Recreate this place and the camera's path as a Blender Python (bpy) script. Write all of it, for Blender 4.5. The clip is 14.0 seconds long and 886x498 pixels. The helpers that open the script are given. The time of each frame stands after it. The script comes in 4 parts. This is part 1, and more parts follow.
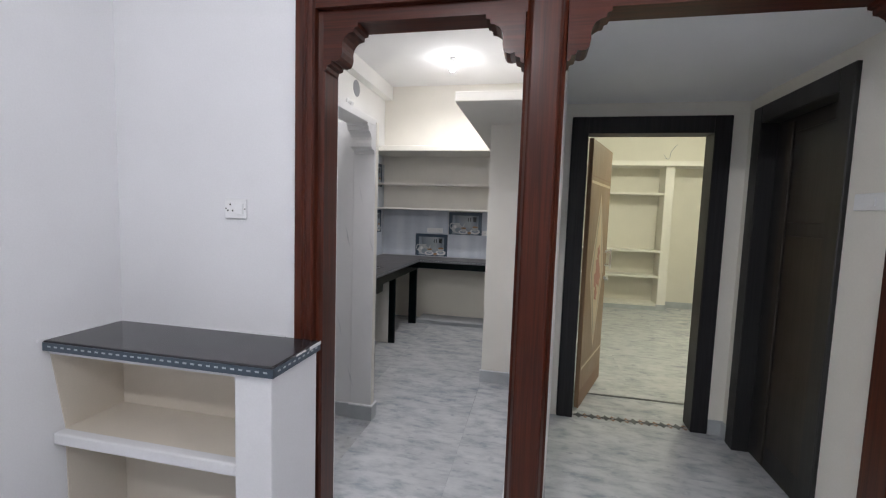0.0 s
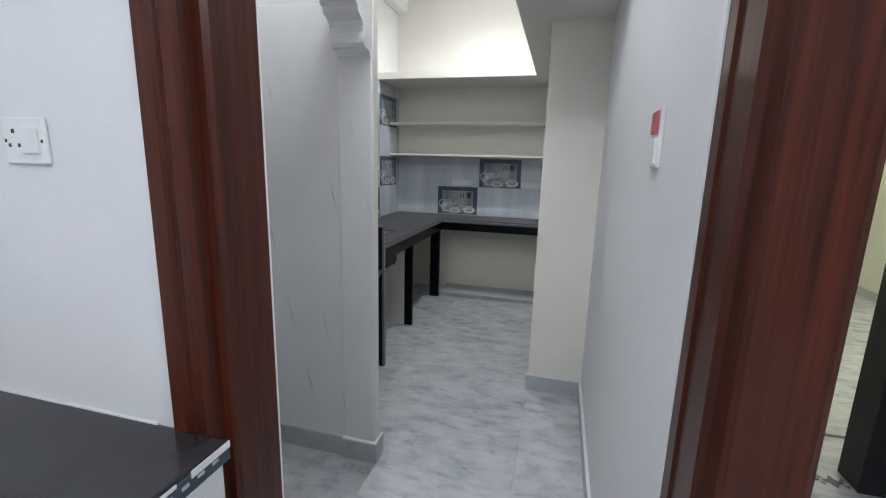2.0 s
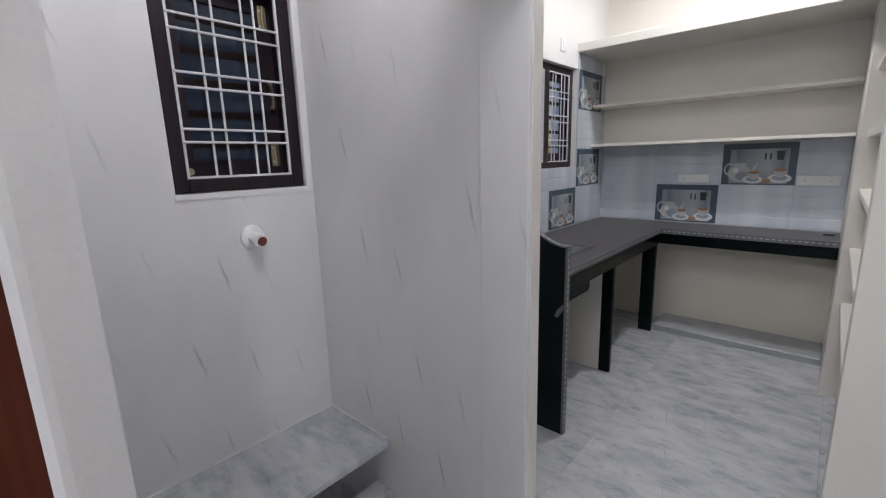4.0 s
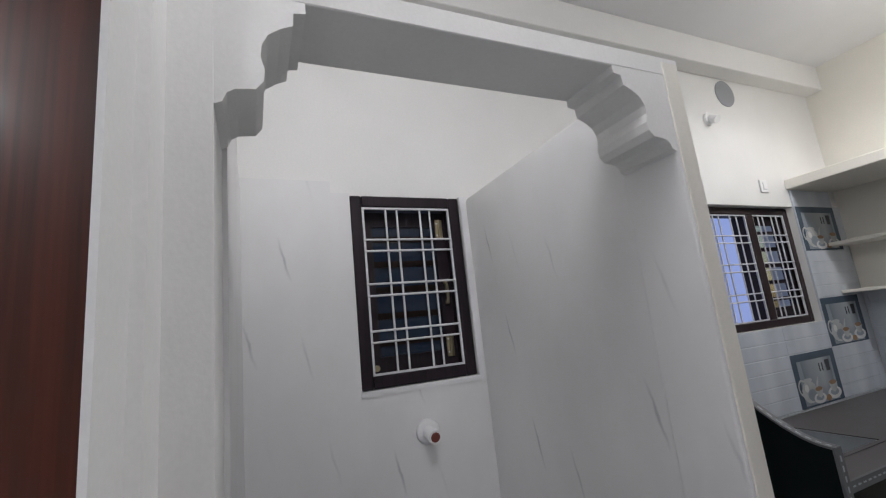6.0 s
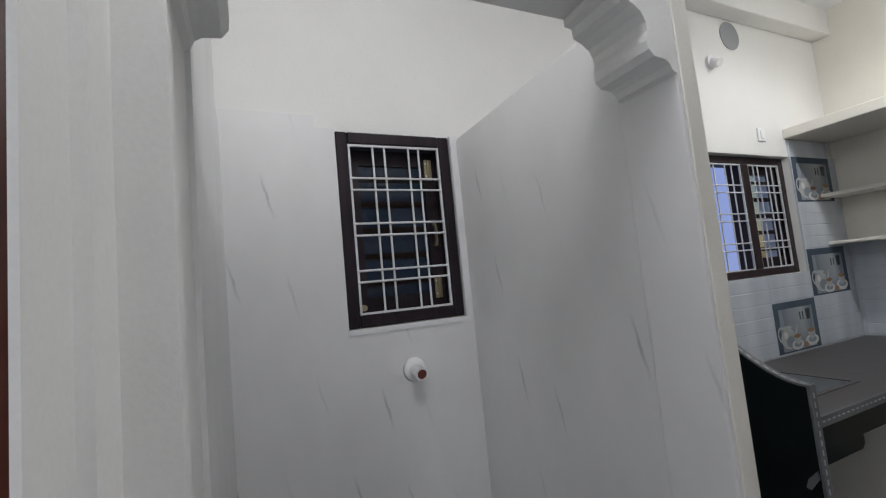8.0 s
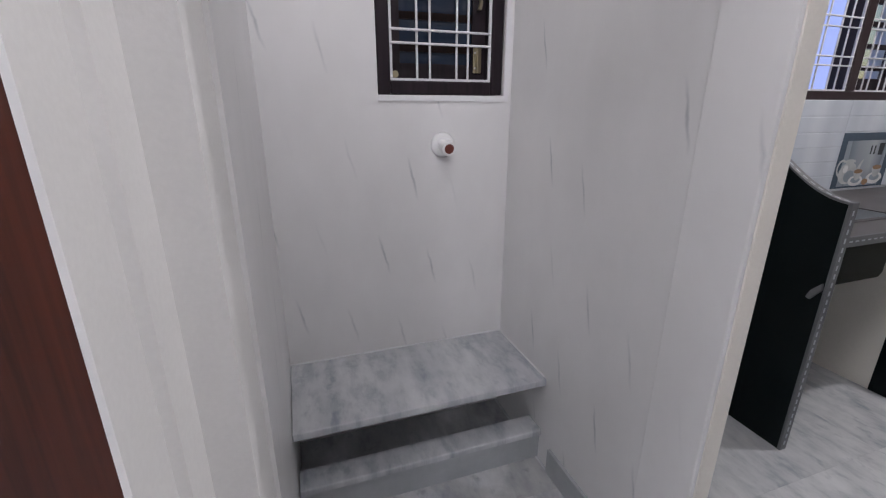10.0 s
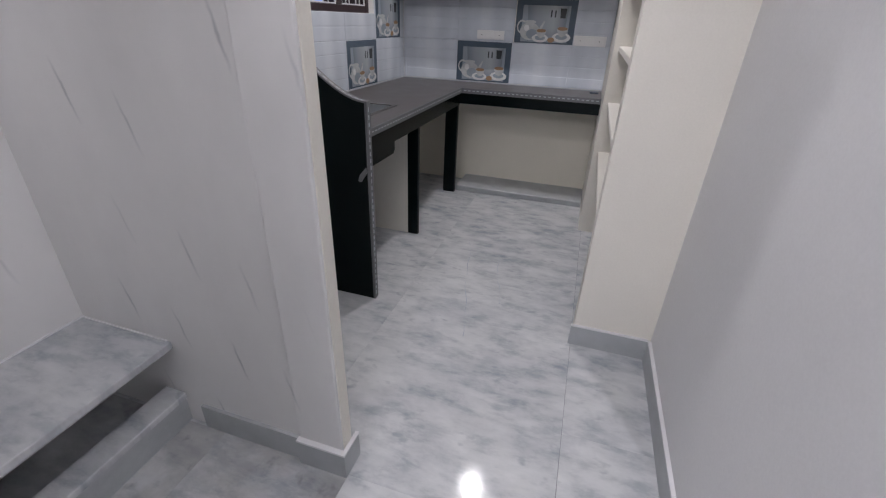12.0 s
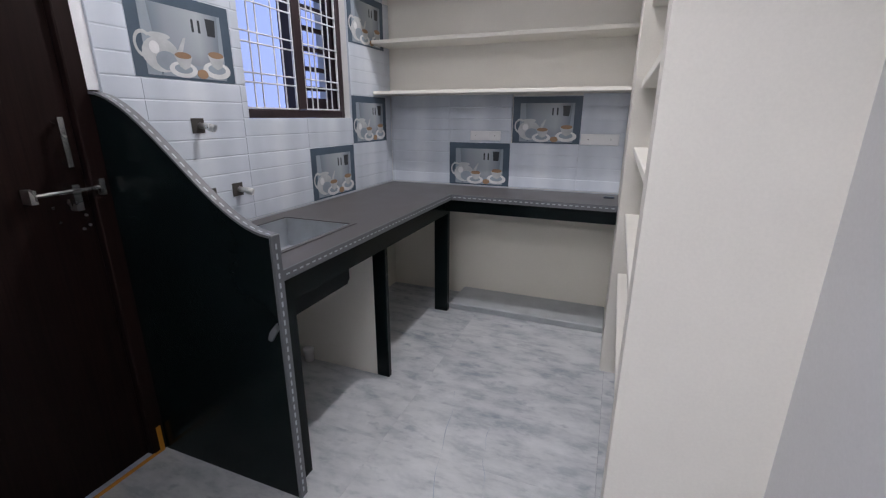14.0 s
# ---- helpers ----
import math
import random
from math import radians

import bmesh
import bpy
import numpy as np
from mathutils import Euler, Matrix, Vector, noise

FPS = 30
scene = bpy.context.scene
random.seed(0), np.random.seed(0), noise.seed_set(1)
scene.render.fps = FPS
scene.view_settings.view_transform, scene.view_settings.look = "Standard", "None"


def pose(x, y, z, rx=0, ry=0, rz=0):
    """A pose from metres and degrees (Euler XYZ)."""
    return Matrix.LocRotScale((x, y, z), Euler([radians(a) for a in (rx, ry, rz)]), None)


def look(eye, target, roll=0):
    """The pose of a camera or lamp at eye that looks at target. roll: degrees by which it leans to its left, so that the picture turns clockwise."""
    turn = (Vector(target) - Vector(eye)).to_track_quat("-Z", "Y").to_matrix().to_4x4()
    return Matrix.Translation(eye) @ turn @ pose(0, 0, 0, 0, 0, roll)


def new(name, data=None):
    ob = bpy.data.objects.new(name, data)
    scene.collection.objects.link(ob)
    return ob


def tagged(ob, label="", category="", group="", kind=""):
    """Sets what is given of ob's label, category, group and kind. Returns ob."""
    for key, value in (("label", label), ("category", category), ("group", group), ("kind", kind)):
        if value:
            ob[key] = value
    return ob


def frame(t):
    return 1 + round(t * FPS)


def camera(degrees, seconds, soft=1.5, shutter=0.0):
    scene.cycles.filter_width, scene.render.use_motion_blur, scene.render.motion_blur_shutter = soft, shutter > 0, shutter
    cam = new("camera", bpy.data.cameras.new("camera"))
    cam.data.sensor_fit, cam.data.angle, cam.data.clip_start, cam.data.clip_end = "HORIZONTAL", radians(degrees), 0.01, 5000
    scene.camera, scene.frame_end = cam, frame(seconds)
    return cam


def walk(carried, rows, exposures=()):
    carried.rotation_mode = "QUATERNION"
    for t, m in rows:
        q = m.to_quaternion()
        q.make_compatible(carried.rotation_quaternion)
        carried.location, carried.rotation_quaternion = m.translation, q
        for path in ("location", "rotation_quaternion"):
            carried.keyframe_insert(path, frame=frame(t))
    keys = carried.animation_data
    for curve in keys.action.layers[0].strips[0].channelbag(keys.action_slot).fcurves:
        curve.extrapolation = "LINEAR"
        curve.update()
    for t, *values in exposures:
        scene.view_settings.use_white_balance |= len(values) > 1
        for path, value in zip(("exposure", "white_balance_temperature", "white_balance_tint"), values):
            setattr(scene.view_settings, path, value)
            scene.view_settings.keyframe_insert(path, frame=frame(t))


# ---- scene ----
cam = camera(91.2, 14.0, soft=1.2)
PATH = [
    (0, (0.492, 0.337, 1.466), (0.077, 2.286, 1.298), 1.9),
    (0.5, (0.491, 0.639, 1.444), (-0.022, 2.549, 1.149), 1.8),
    (1, (0.329, 0.918, 1.435), (-0.136, 2.835, 1.107), 2.1),
    (1.5, (0.215, 1.116, 1.451), (-0.189, 3.042, 1.094), 2.0),
    (2, (0.193, 1.382, 1.434), (-0.307, 3.278, 1.04), 1.5),
    (2.2, (0.223, 1.479, 1.43), (-0.378, 3.344, 1.026), 0.8),
    (4.3, (-0.03, 2.201, 1.418), (-1.54, 3.453, 1.029), -0.1),
    (4.5, (-0.031, 2.225, 1.411), (-1.673, 3.318, 1.077), 0.3),
    (5, (-0.015, 2.254, 1.475), (-1.803, 3.13, 1.666), -4.7),
    (5.5, (-0.007, 2.262, 1.514), (-1.794, 3.087, 1.867), -5.9),
    (6, (0.009, 2.271, 1.51), (-1.782, 3.076, 1.888), -6.1),
    (6.5, (0.025, 2.274, 1.527), (-1.737, 3.087, 2.01), -7.1),
    (7, (0.028, 2.274, 1.53), (-1.717, 3.093, 2.065), -7.5),
    (7.5, (0.009, 2.283, 1.511), (-1.754, 3.122, 1.943), -7.6),
    (8, (-0.023, 2.297, 1.455), (-1.835, 3.125, 1.63), -5.5),
    (8.5, (-0.058, 2.294, 1.389), (-1.876, 3.127, 1.328), -2.0),
    (8.7, (-0.067, 2.294, 1.359), (-1.896, 3.093, 1.237), -1.1),
    (10.8, (-0.023, 2.358, 1.29), (-1.616, 3.101, 0.336), 1.7),
    (11, (-0.033, 2.366, 1.297), (-1.53, 3.297, 0.352), 1.2),
    (11.5, (-0.045, 2.35, 1.318), (-1.116, 3.749, 0.37), 0.6),
    (12, (-0.038, 2.323, 1.316), (-0.551, 4.014, 0.38), 2.2),
    (12.5, (-0.019, 2.333, 1.343), (-0.194, 4.124, 0.47), 2.5),
    (13, (0.02, 2.533, 1.333), (-0.224, 4.422, 0.724), 0.9),
    (13.5, (0.053, 2.772, 1.353), (-0.377, 4.643, 0.792), 1.5),
    (14, (0.018, 3.055, 1.345), (-0.679, 4.836, 0.761), 0.2),
]
walk(cam, [(t, look(eye, target, roll)) for t, eye, target, roll in PATH],
     [(0.0, 0.01, 6430, 12), (1.0, -0.04, 6250, 12), (1.5, 0.12, 6260, 12), (2.0, 0.07, 6150, 7), (4.5, 0.18, 6400, 14), (5.0, -0.01, 6200, 10), (5.5, -0.15, 6340, 10), (6.5, -0.29, 6430, 11), (7.5, -0.35, 6460, 6), (8.5, -0.07, 6340, 12), (11.0, 0.42, 6480, 16), (12.3, 0.30, 6420, 16), (13.0, 0.18, 6450, 16), (13.5, 0.16, 6400, 16), (14.0, 0.47, 6270, 15)])

# ---------- light ----------
world = bpy.data.worlds.new("dusk_sky")
scene.world = world
world.use_nodes = True
wn = world.node_tree
sky = wn.nodes.new("ShaderNodeTexSky")
sky.sky_type, sky.sun_disc = "NISHITA", False
sky.sun_elevation, sky.sun_rotation = radians(8), radians(60)
wn.nodes["Background"].inputs["Strength"].default_value = 0.12
wn.links.new(sky.outputs["Color"], wn.nodes["Background"].inputs["Color"])


def lamp(name, place, watts, color, radius):
    data = bpy.data.lights.new(name, "POINT")
    data.energy, data.color, data.shadow_soft_size = watts, color, radius
    ob = new(name, data)
    ob.location = place
    return ob


def downlight(name, place, watts, color, radius):
    data = bpy.data.lights.new(name, "SPOT")
    data.energy, data.color, data.shadow_soft_size = watts, color, radius
    data.spot_size, data.spot_blend = radians(172), 0.55
    ob = new(name, data)
    ob.location = place
    return ob


lamp("kitchen_bulb_light", (-0.49, 5.14, 2.86), 5.5, (0.99, 0.985, 0.98), 0.03)
downlight("kitchen_bulb_beam", (-0.49, 5.14, 2.97), 46, (0.99, 0.985, 0.98), 0.03)
# added fill pair that brightens alcove and passage; no lamp is known here
lamp("passage_fill_light", (-0.30, 2.62, 2.91), 12, (0.98, 0.98, 1.0), 0.2)
downlight("passage_fill_beam", (-0.30, 2.62, 2.93), 18, (0.98, 0.98, 1.0), 0.3)
lamp("hall_bulb_light", (0.0, -0.6, 2.93), 82, (0.95, 0.965, 1.0), 0.06)
lamp("hall_side_bulb_light", (1.75, 1.0, 2.85), 36, (0.95, 0.965, 1.0), 0.07)
lamp("bedroom_bulb_light", (2.5, 5.6, 2.93), 74, (0.98, 1.0, 0.79), 0.06)


# ---------- materials ----------
def nodes_of(name):
    m = bpy.data.materials.new(name)
    m.use_nodes = True
    return m, m.node_tree, m.node_tree.nodes["Principled BSDF"]


def ramp(nt, fac, stops):
    r = nt.nodes.new("ShaderNodeValToRGB")
    while len(r.color_ramp.elements) < len(stops):
        r.color_ramp.elements.new(0.5)
    for e, (at, c) in zip(r.color_ramp.elements, stops):
        e.position, e.color = at, (*c, 1)
    nt.links.new(fac, r.inputs["Fac"])
    return r.outputs["Color"]


def coords(nt, scale=(1, 1, 1), turn=(0, 0, 0), shuffle=False):
    tc = nt.nodes.new("ShaderNodeTexCoord")
    mp = nt.nodes.new("ShaderNodeMapping")
    mp.inputs["Scale"].default_value = scale
    mp.inputs["Rotation"].default_value = [radians(a) for a in turn]
    nt.links.new(tc.outputs["Object"], mp.inputs["Vector"])
    if shuffle:
        info = nt.nodes.new("ShaderNodeObjectInfo")
        mul = nt.nodes.new("ShaderNodeMath")
        mul.operation = "MULTIPLY"
        mul.inputs[1].default_value = 37.0
        nt.links.new(info.outputs["Random"], mul.inputs[0])
        nt.links.new(mul.outputs[0], mp.inputs["Location"])
    return mp.outputs["Vector"]


def noise_tex(nt, vec, scale, detail=4.0, rough=0.55, distortion=0.0):
    n = nt.nodes.new("ShaderNodeTexNoise")
    n.inputs["Scale"].default_value, n.inputs["Detail"].default_value = scale, detail
    n.inputs["Roughness"].default_value, n.inputs["Distortion"].default_value = rough, distortion
    nt.links.new(vec, n.inputs["Vector"])
    return n.outputs["Fac"]


def bump(nt, bsdf, height, strength, distance=0.002):
    b = nt.nodes.new("ShaderNodeBump")
    b.inputs["Strength"].default_value, b.inputs["Distance"].default_value = strength, distance
    nt.links.new(height, b.inputs["Height"])
    nt.links.new(b.outputs["Normal"], bsdf.inputs["Normal"])


def mix_rgb(nt, fac, a, b, mode="MIX"):
    m = nt.nodes.new("ShaderNodeMix")
    m.data_type, m.blend_type = "RGBA", mode
    for sock, val in ((m.inputs[0], fac), (m.inputs[6], a), (m.inputs[7], b)):
        if isinstance(val, (int, float)):
            sock.default_value = val
        elif isinstance(val, tuple):
            sock.default_value = (*val, 1)
        else:
            nt.links.new(val, sock)
    return m.outputs[2]


def shade(c, k):
    return tuple(min(1.0, v * k) for v in c)


def plain(name, color, rough=0.5, metal=0.0, var=0.06, scale=3.0, grain=140.0, relief=0.1, coat=0.0):
    """Paint, plaster, metal or plastic: broad mottling, fine grain and a little relief."""
    m, nt, b = nodes_of(name)
    v = coords(nt)
    wide = noise_tex(nt, v, scale, 5)
    fine = noise_tex(nt, v, grain, 3)
    c = ramp(nt, wide, [(0.3, shade(color, 1 - var)), (0.7, shade(color, 1 + var))])
    c = mix_rgb(nt, 0.12, c, ramp(nt, fine, [(0.3, shade(color, 0.8)), (0.7, shade(color, 1.15))]))
    nt.links.new(c, b.inputs["Base Color"])
    r = ramp(nt, wide, [(0.3, (rough * 0.88,) * 3), (0.7, (min(1, rough * 1.12),) * 3)])
    nt.links.new(r, b.inputs["Roughness"])
    b.inputs["Metallic"].default_value = metal
    b.inputs["Coat Weight"].default_value = coat
    if relief:
        bump(nt, b, fine, relief)
    return m


def wood(name, dark, light, axis, rough=0.28, coat=0.3, pitch=26.0):
    """Stained timber: soft broad figure, fine dark pores along the grain and a brushed varnish."""
    m, nt, b = nodes_of(name)
    along = "xyz".index(axis)

    def grain(k, stretch):
        v = [k, k, k]
        v[along] = k * stretch
        return tuple(v)

    figure = noise_tex(nt, coords(nt, grain(pitch * 0.8, 0.022)), 1.0, 4, 0.5, 0.15)
    fibre = noise_tex(nt, coords(nt, grain(pitch * 2.2, 0.022)), 1.0, 5, 0.6, 0.1)
    pores = noise_tex(nt, coords(nt, grain(pitch * 4.5, 0.03)), 1.0, 2, 0.5)
    mid = tuple(p * 0.45 + q * 0.55 for p, q in zip(dark, light))
    c = ramp(nt, figure, [(0.30, tuple(p * 0.6 + q * 0.4 for p, q in zip(dark, light))), (0.5, mid), (0.70, shade(light, 0.95))])
    c = mix_rgb(nt, 0.5, c, ramp(nt, fibre, [(0.36, shade(dark, 0.9)), (0.52, mid), (0.68, shade(light, 1.12))]))
    c = mix_rgb(nt, 0.22, c, ramp(nt, pores, [(0.40, shade(dark, 0.5)), (0.56, light)]))
    nt.links.new(c, b.inputs["Base Color"])
    wear = noise_tex(nt, coords(nt), 3.0, 2)
    nt.links.new(ramp(nt, wear, [(0.3, (rough * 0.9,) * 3), (0.7, (min(1.0, rough * 1.12),) * 3)]), b.inputs["Roughness"])
    b.inputs["Coat Weight"].default_value, b.inputs["Coat Roughness"].default_value = coat, 0.16
    bump(nt, b, fibre, 0.12, 0.001)
    return m


def marble_floor(name="grey_marble_floor", stained=False):
    """Pale polished marble with short blue-grey streaks that run slantwise across the slabs."""
    m, nt, b = nodes_of(name)
    v = coords(nt, (1.9, 4.6, 1.0), (0, 0, 12), True)
    n = noise_tex(nt, v, 1.6, 6, 0.58, 0.25)
    c = ramp(nt, n, [(0.31, (0.28, 0.305, 0.345)), (0.44, (0.43, 0.45, 0.48)), (0.54, (0.565, 0.58, 0.595)), (0.70, (0.675, 0.685, 0.695))])
    blot = noise_tex(nt, coords(nt, (2.6, 4.0, 1), (0, 0, -14), True), 2.5, 6, 0.62, 0.2)
    c = mix_rgb(nt, 0.45, c, ramp(nt, blot, [(0.36, (0.27, 0.30, 0.345)), (0.50, (0.565, 0.58, 0.595)), (0.7, (0.665, 0.672, 0.68))]))
    streak = noise_tex(nt, coords(nt, (7.0, 17, 1), (0, 0, 13), True), 1.0, 5, 0.62, 0.1)
    c = mix_rgb(nt, 0.34, c, ramp(nt, streak, [(0.36, (0.25, 0.28, 0.325)), (0.48, (0.54, 0.555, 0.57)), (0.68, (0.72, 0.725, 0.735))]))
    fleck = noise_tex(nt, coords(nt, (9, 15, 1), (0, 0, 8), True), 1.0, 3, 0.55)
    c = mix_rgb(nt, ramp(nt, fleck, [(0.62, (0, 0, 0)), (0.72, (0.5, 0.5, 0.5))]), c, (0.24, 0.27, 0.32))
    if stained:
        seep = noise_tex(nt, coords(nt), 4.2, 5, 0.6, 0.3)
        c = mix_rgb(nt, ramp(nt, seep, [(0.42, (0.42, 0.42, 0.42)), (0.62, (0.05, 0.05, 0.05))]), c, (0.25, 0.238, 0.22))
        spots = noise_tex(nt, coords(nt), 15, 3, 0.5)
        c = mix_rgb(nt, ramp(nt, spots, [(0.62, (0, 0, 0)), (0.72, (0.4, 0.4, 0.4))]), c, (0.15, 0.155, 0.16))
    nt.links.new(c, b.inputs["Base Color"])
    dust = noise_tex(nt, coords(nt), 1.7, 6)
    nt.links.new(ramp(nt, dust, [(0.35, (0.08,) * 3), (0.65, (0.15,) * 3)]), b.inputs["Roughness"])
    b.inputs["Specular IOR Level"].default_value = 0.32
    bump(nt, b, streak, 0.03, 0.001)
    return m


def veined_tile():
    """White wall tile with short dark slanting veins, one to a cell of about 0.2 by 0.3 m."""
    m, nt, b = nodes_of("veined_white_tile")

    def math(op, a, c=None, d=None):
        n = nt.nodes.new("ShaderNodeMath")
        n.operation = op
        for k, val in enumerate((a, c, d)):
            if val is None:
                continue
            if isinstance(val, (int, float)):
                n.inputs[k].default_value = val
            else:
                nt.links.new(val, n.inputs[k])
        return n.outputs[0]

    sep = nt.nodes.new("ShaderNodeSeparateXYZ")
    nt.links.new(coords(nt), sep.inputs[0])
    run = math("ADD", sep.outputs["X"], sep.outputs["Y"])
    v = math("MULTIPLY", math("ADD", sep.outputs["Z"], math("MULTIPLY", run, 0.35)), 3.1)
    row = math("FLOOR", v)
    u = math("ADD", math("MULTIPLY", run, 5.2), math("MULTIPLY", row, 0.41))
    col = math("FLOOR", u)
    fv, fu = math("FRACT", v), math("FRACT", u)
    jit = nt.nodes.new("ShaderNodeTexWhiteNoise")
    comb = nt.nodes.new("ShaderNodeCombineXYZ")
    nt.links.new(row, comb.inputs[0])
    nt.links.new(col, comb.inputs[1])
    nt.links.new(comb.outputs[0], jit.inputs["Vector"])
    wob = noise_tex(nt, coords(nt), 16, 3)
    line = math("ADD", math("MULTIPLY", math("SUBTRACT", fv, 0.5), 0.42), math("MULTIPLY", math("SUBTRACT", wob, 0.5), 0.09))
    off = math("ABSOLUTE", math("ADD", math("SUBTRACT", fu, math("MULTIPLY_ADD", jit.outputs["Value"], 0.3, 0.35)), line))
    thin = math("SUBTRACT", 1.0, math("MULTIPLY", off, 27.0))
    ends = math("SUBTRACT", 1.0, math("MULTIPLY", math("ABSOLUTE", math("SUBTRACT", fv, 0.5)), 4.2))
    vein = math("MULTIPLY", math("MAXIMUM", thin, 0.0), math("MAXIMUM", ends, 0.0))
    vein = math("MULTIPLY", vein, math("MAXIMUM", math("MULTIPLY_ADD", jit.outputs["Value"], 1.5, -0.45), 0.0))
    cloud = noise_tex(nt, coords(nt, (1, 1, 0.6), (20, 20, 0)), 3.0, 6)
    base = ramp(nt, cloud, [(0.3, (0.685, 0.678, 0.676)), (0.7, (0.775, 0.768, 0.765))])
    c = mix_rgb(nt, math("MINIMUM", math("MULTIPLY", vein, 0.78), 0.55), base, (0.27, 0.29, 0.32))
    nt.links.new(c, b.inputs["Base Color"])
    b.inputs["Roughness"].default_value = 0.32
    b.inputs["Specular IOR Level"].default_value = 0.4
    bump(nt, b, cloud, 0.02)
    return m


WALL = plain("white_wall_paint", (0.745, 0.743, 0.755), 0.72, var=0.025, relief=0.12)
OFFWHITE = plain("warm_white_wall_paint", (0.77, 0.762, 0.745), 0.7, var=0.03, relief=0.14)
CREAM = plain("cream_wall_paint", (0.72, 0.685, 0.60), 0.7, var=0.03, relief=0.12)
CREAM_PALE = plain("pale_cream_paint", (0.775, 0.745, 0.68), 0.7, var=0.03, relief=0.12)
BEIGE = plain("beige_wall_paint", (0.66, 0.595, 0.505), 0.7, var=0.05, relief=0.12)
CEIL = plain("white_ceiling_paint", (0.78, 0.78, 0.79), 0.8, var=0.02)
WOOD_V = wood("mahogany_upright", (0.017, 0.0042, 0.0026), (0.088, 0.0178, 0.0070), "z", 0.32, 0.14)
WOOD_H = wood("mahogany_level", (0.017, 0.0042, 0.0028), (0.086, 0.0172, 0.0072), "x", 0.38, 0.08)
FRAME_DARK = wood("near_black_frame_wood", (0.015, 0.0145, 0.017), (0.028, 0.027, 0.030), "z", 0.45, 0.05)
WINDOW_WOOD = wood("maroon_window_wood", (0.012, 0.0085, 0.0115), (0.025, 0.0165, 0.0215), "z", 0.5, 0.0)
WINDOW_MAROON = wood("maroon_kitchen_window_wood", (0.014, 0.0075, 0.0095), (0.029, 0.0125, 0.0155), "z", 0.5, 0.0)
DOOR_DARK = wood("dark_door_wood", (0.0060, 0.0030, 0.0028), (0.0165, 0.0078, 0.0066), "z", 0.5, 0.0)
LOBBY_DOOR = wood("charcoal_brown_door_wood", (0.0115, 0.0112, 0.0122), (0.021, 0.0205, 0.0215), "z", 0.45, 0.05)
LOBBY_STILE = wood("umber_door_wood", (0.016, 0.0125, 0.0105), (0.031, 0.024, 0.020), "z", 0.45, 0.05)
DOOR_TAN = wood("tan_door_wood", (0.25, 0.145, 0.08), (0.38, 0.24, 0.14), "z", 0.45, 0.1)
FLOOR = marble_floor()
FLOOR_STAINED = marble_floor("stained_grey_marble_floor", True)
SKIRT = plain("grey_marble_skirting", (0.42, 0.44, 0.455), 0.4, var=0.14, scale=6, relief=0.02)
VEINED = veined_tile()
BLACK = plain("black_granite", (0.0042, 0.0078, 0.0085), 0.22, var=0.2, grain=300, relief=0.0)
BLACK_EDGE = plain("blue_black_granite_edge", (0.045, 0.065, 0.09), 0.3, var=0.1, relief=0.0)
HALL_TOP = plain("dark_granite_top", (0.030, 0.028, 0.032), 0.16, var=0.2, grain=260, relief=0.0)
GREY_TOP = plain("dusty_grey_granite_top", (0.085, 0.077, 0.079), 0.40, var=0.32, scale=7, grain=200, relief=0.03)
EDGE_GREY = plain("grey_stone_edge", (0.13, 0.135, 0.145), 0.45, var=0.15, relief=0.05)
DASH = plain("white_edge_inlay", (0.46, 0.49, 0.52), 0.5, relief=0.0)


def banded_tile():
    """Pale blue glaze with soft upright bands, as printed."""
    m, nt, b = nodes_of("pale_blue_glazed_tile")
    band = noise_tex(nt, coords(nt, (7, 1, 0.5)), 1.0, 1, 0.4)
    c = ramp(nt, band, [(0.30, (0.49, 0.535, 0.60)), (0.5, (0.58, 0.62, 0.685)), (0.70, (0.67, 0.705, 0.755))])
    haze = noise_tex(nt, coords(nt, shuffle=True), 9, 4)
    c = mix_rgb(nt, 0.2, c, ramp(nt, haze, [(0.3, (0.50, 0.54, 0.60)), (0.7, (0.70, 0.73, 0.77))]))
    nt.links.new(c, b.inputs["Base Color"])
    nt.links.new(ramp(nt, haze, [(0.3, (0.16,) * 3), (0.7, (0.27,) * 3)]), b.inputs["Roughness"])
    return m


TILE = banded_tile()
GROUT = plain("tile_bedding", (0.30, 0.33, 0.36), 0.8)
STEEL = plain("satin_steel", (0.72, 0.72, 0.70), 0.28, 1.0, var=0.05, relief=0.0)
FILM = plain("brushed_sink_steel", (0.52, 0.545, 0.57), 0.30, 0.75, var=0.14, scale=9, relief=0.03)
BRASSY = plain("dull_brass", (0.42, 0.36, 0.24), 0.4, 1.0, var=0.1, relief=0.0)
BAR = plain("white_painted_steel", (0.66, 0.66, 0.68), 0.45, var=0.04, relief=0.03)
PLASTIC = plain("white_switch_plastic", (0.80, 0.80, 0.80), 0.35, var=0.02, relief=0.0)
RED = plain("red_switch_plastic", (0.50, 0.10, 0.12), 0.35, relief=0.0)
GREY_CAP = plain("grey_vent_plate", (0.30, 0.31, 0.33), 0.7)
YELLOW = plain("yellow_primer_paint", (0.60, 0.25, 0.02), 0.6)
PIPE_RED = plain("brown_pipe_core", (0.16, 0.04, 0.03), 0.6)


def glass_mat(name, tint, rough=0.02):
    m, nt, b = nodes_of(name)
    b.inputs["Base Color"].default_value = (*tint, 1)
    b.inputs["Transmission Weight"].default_value = 1.0
    b.inputs["Roughness"].default_value = rough
    return m


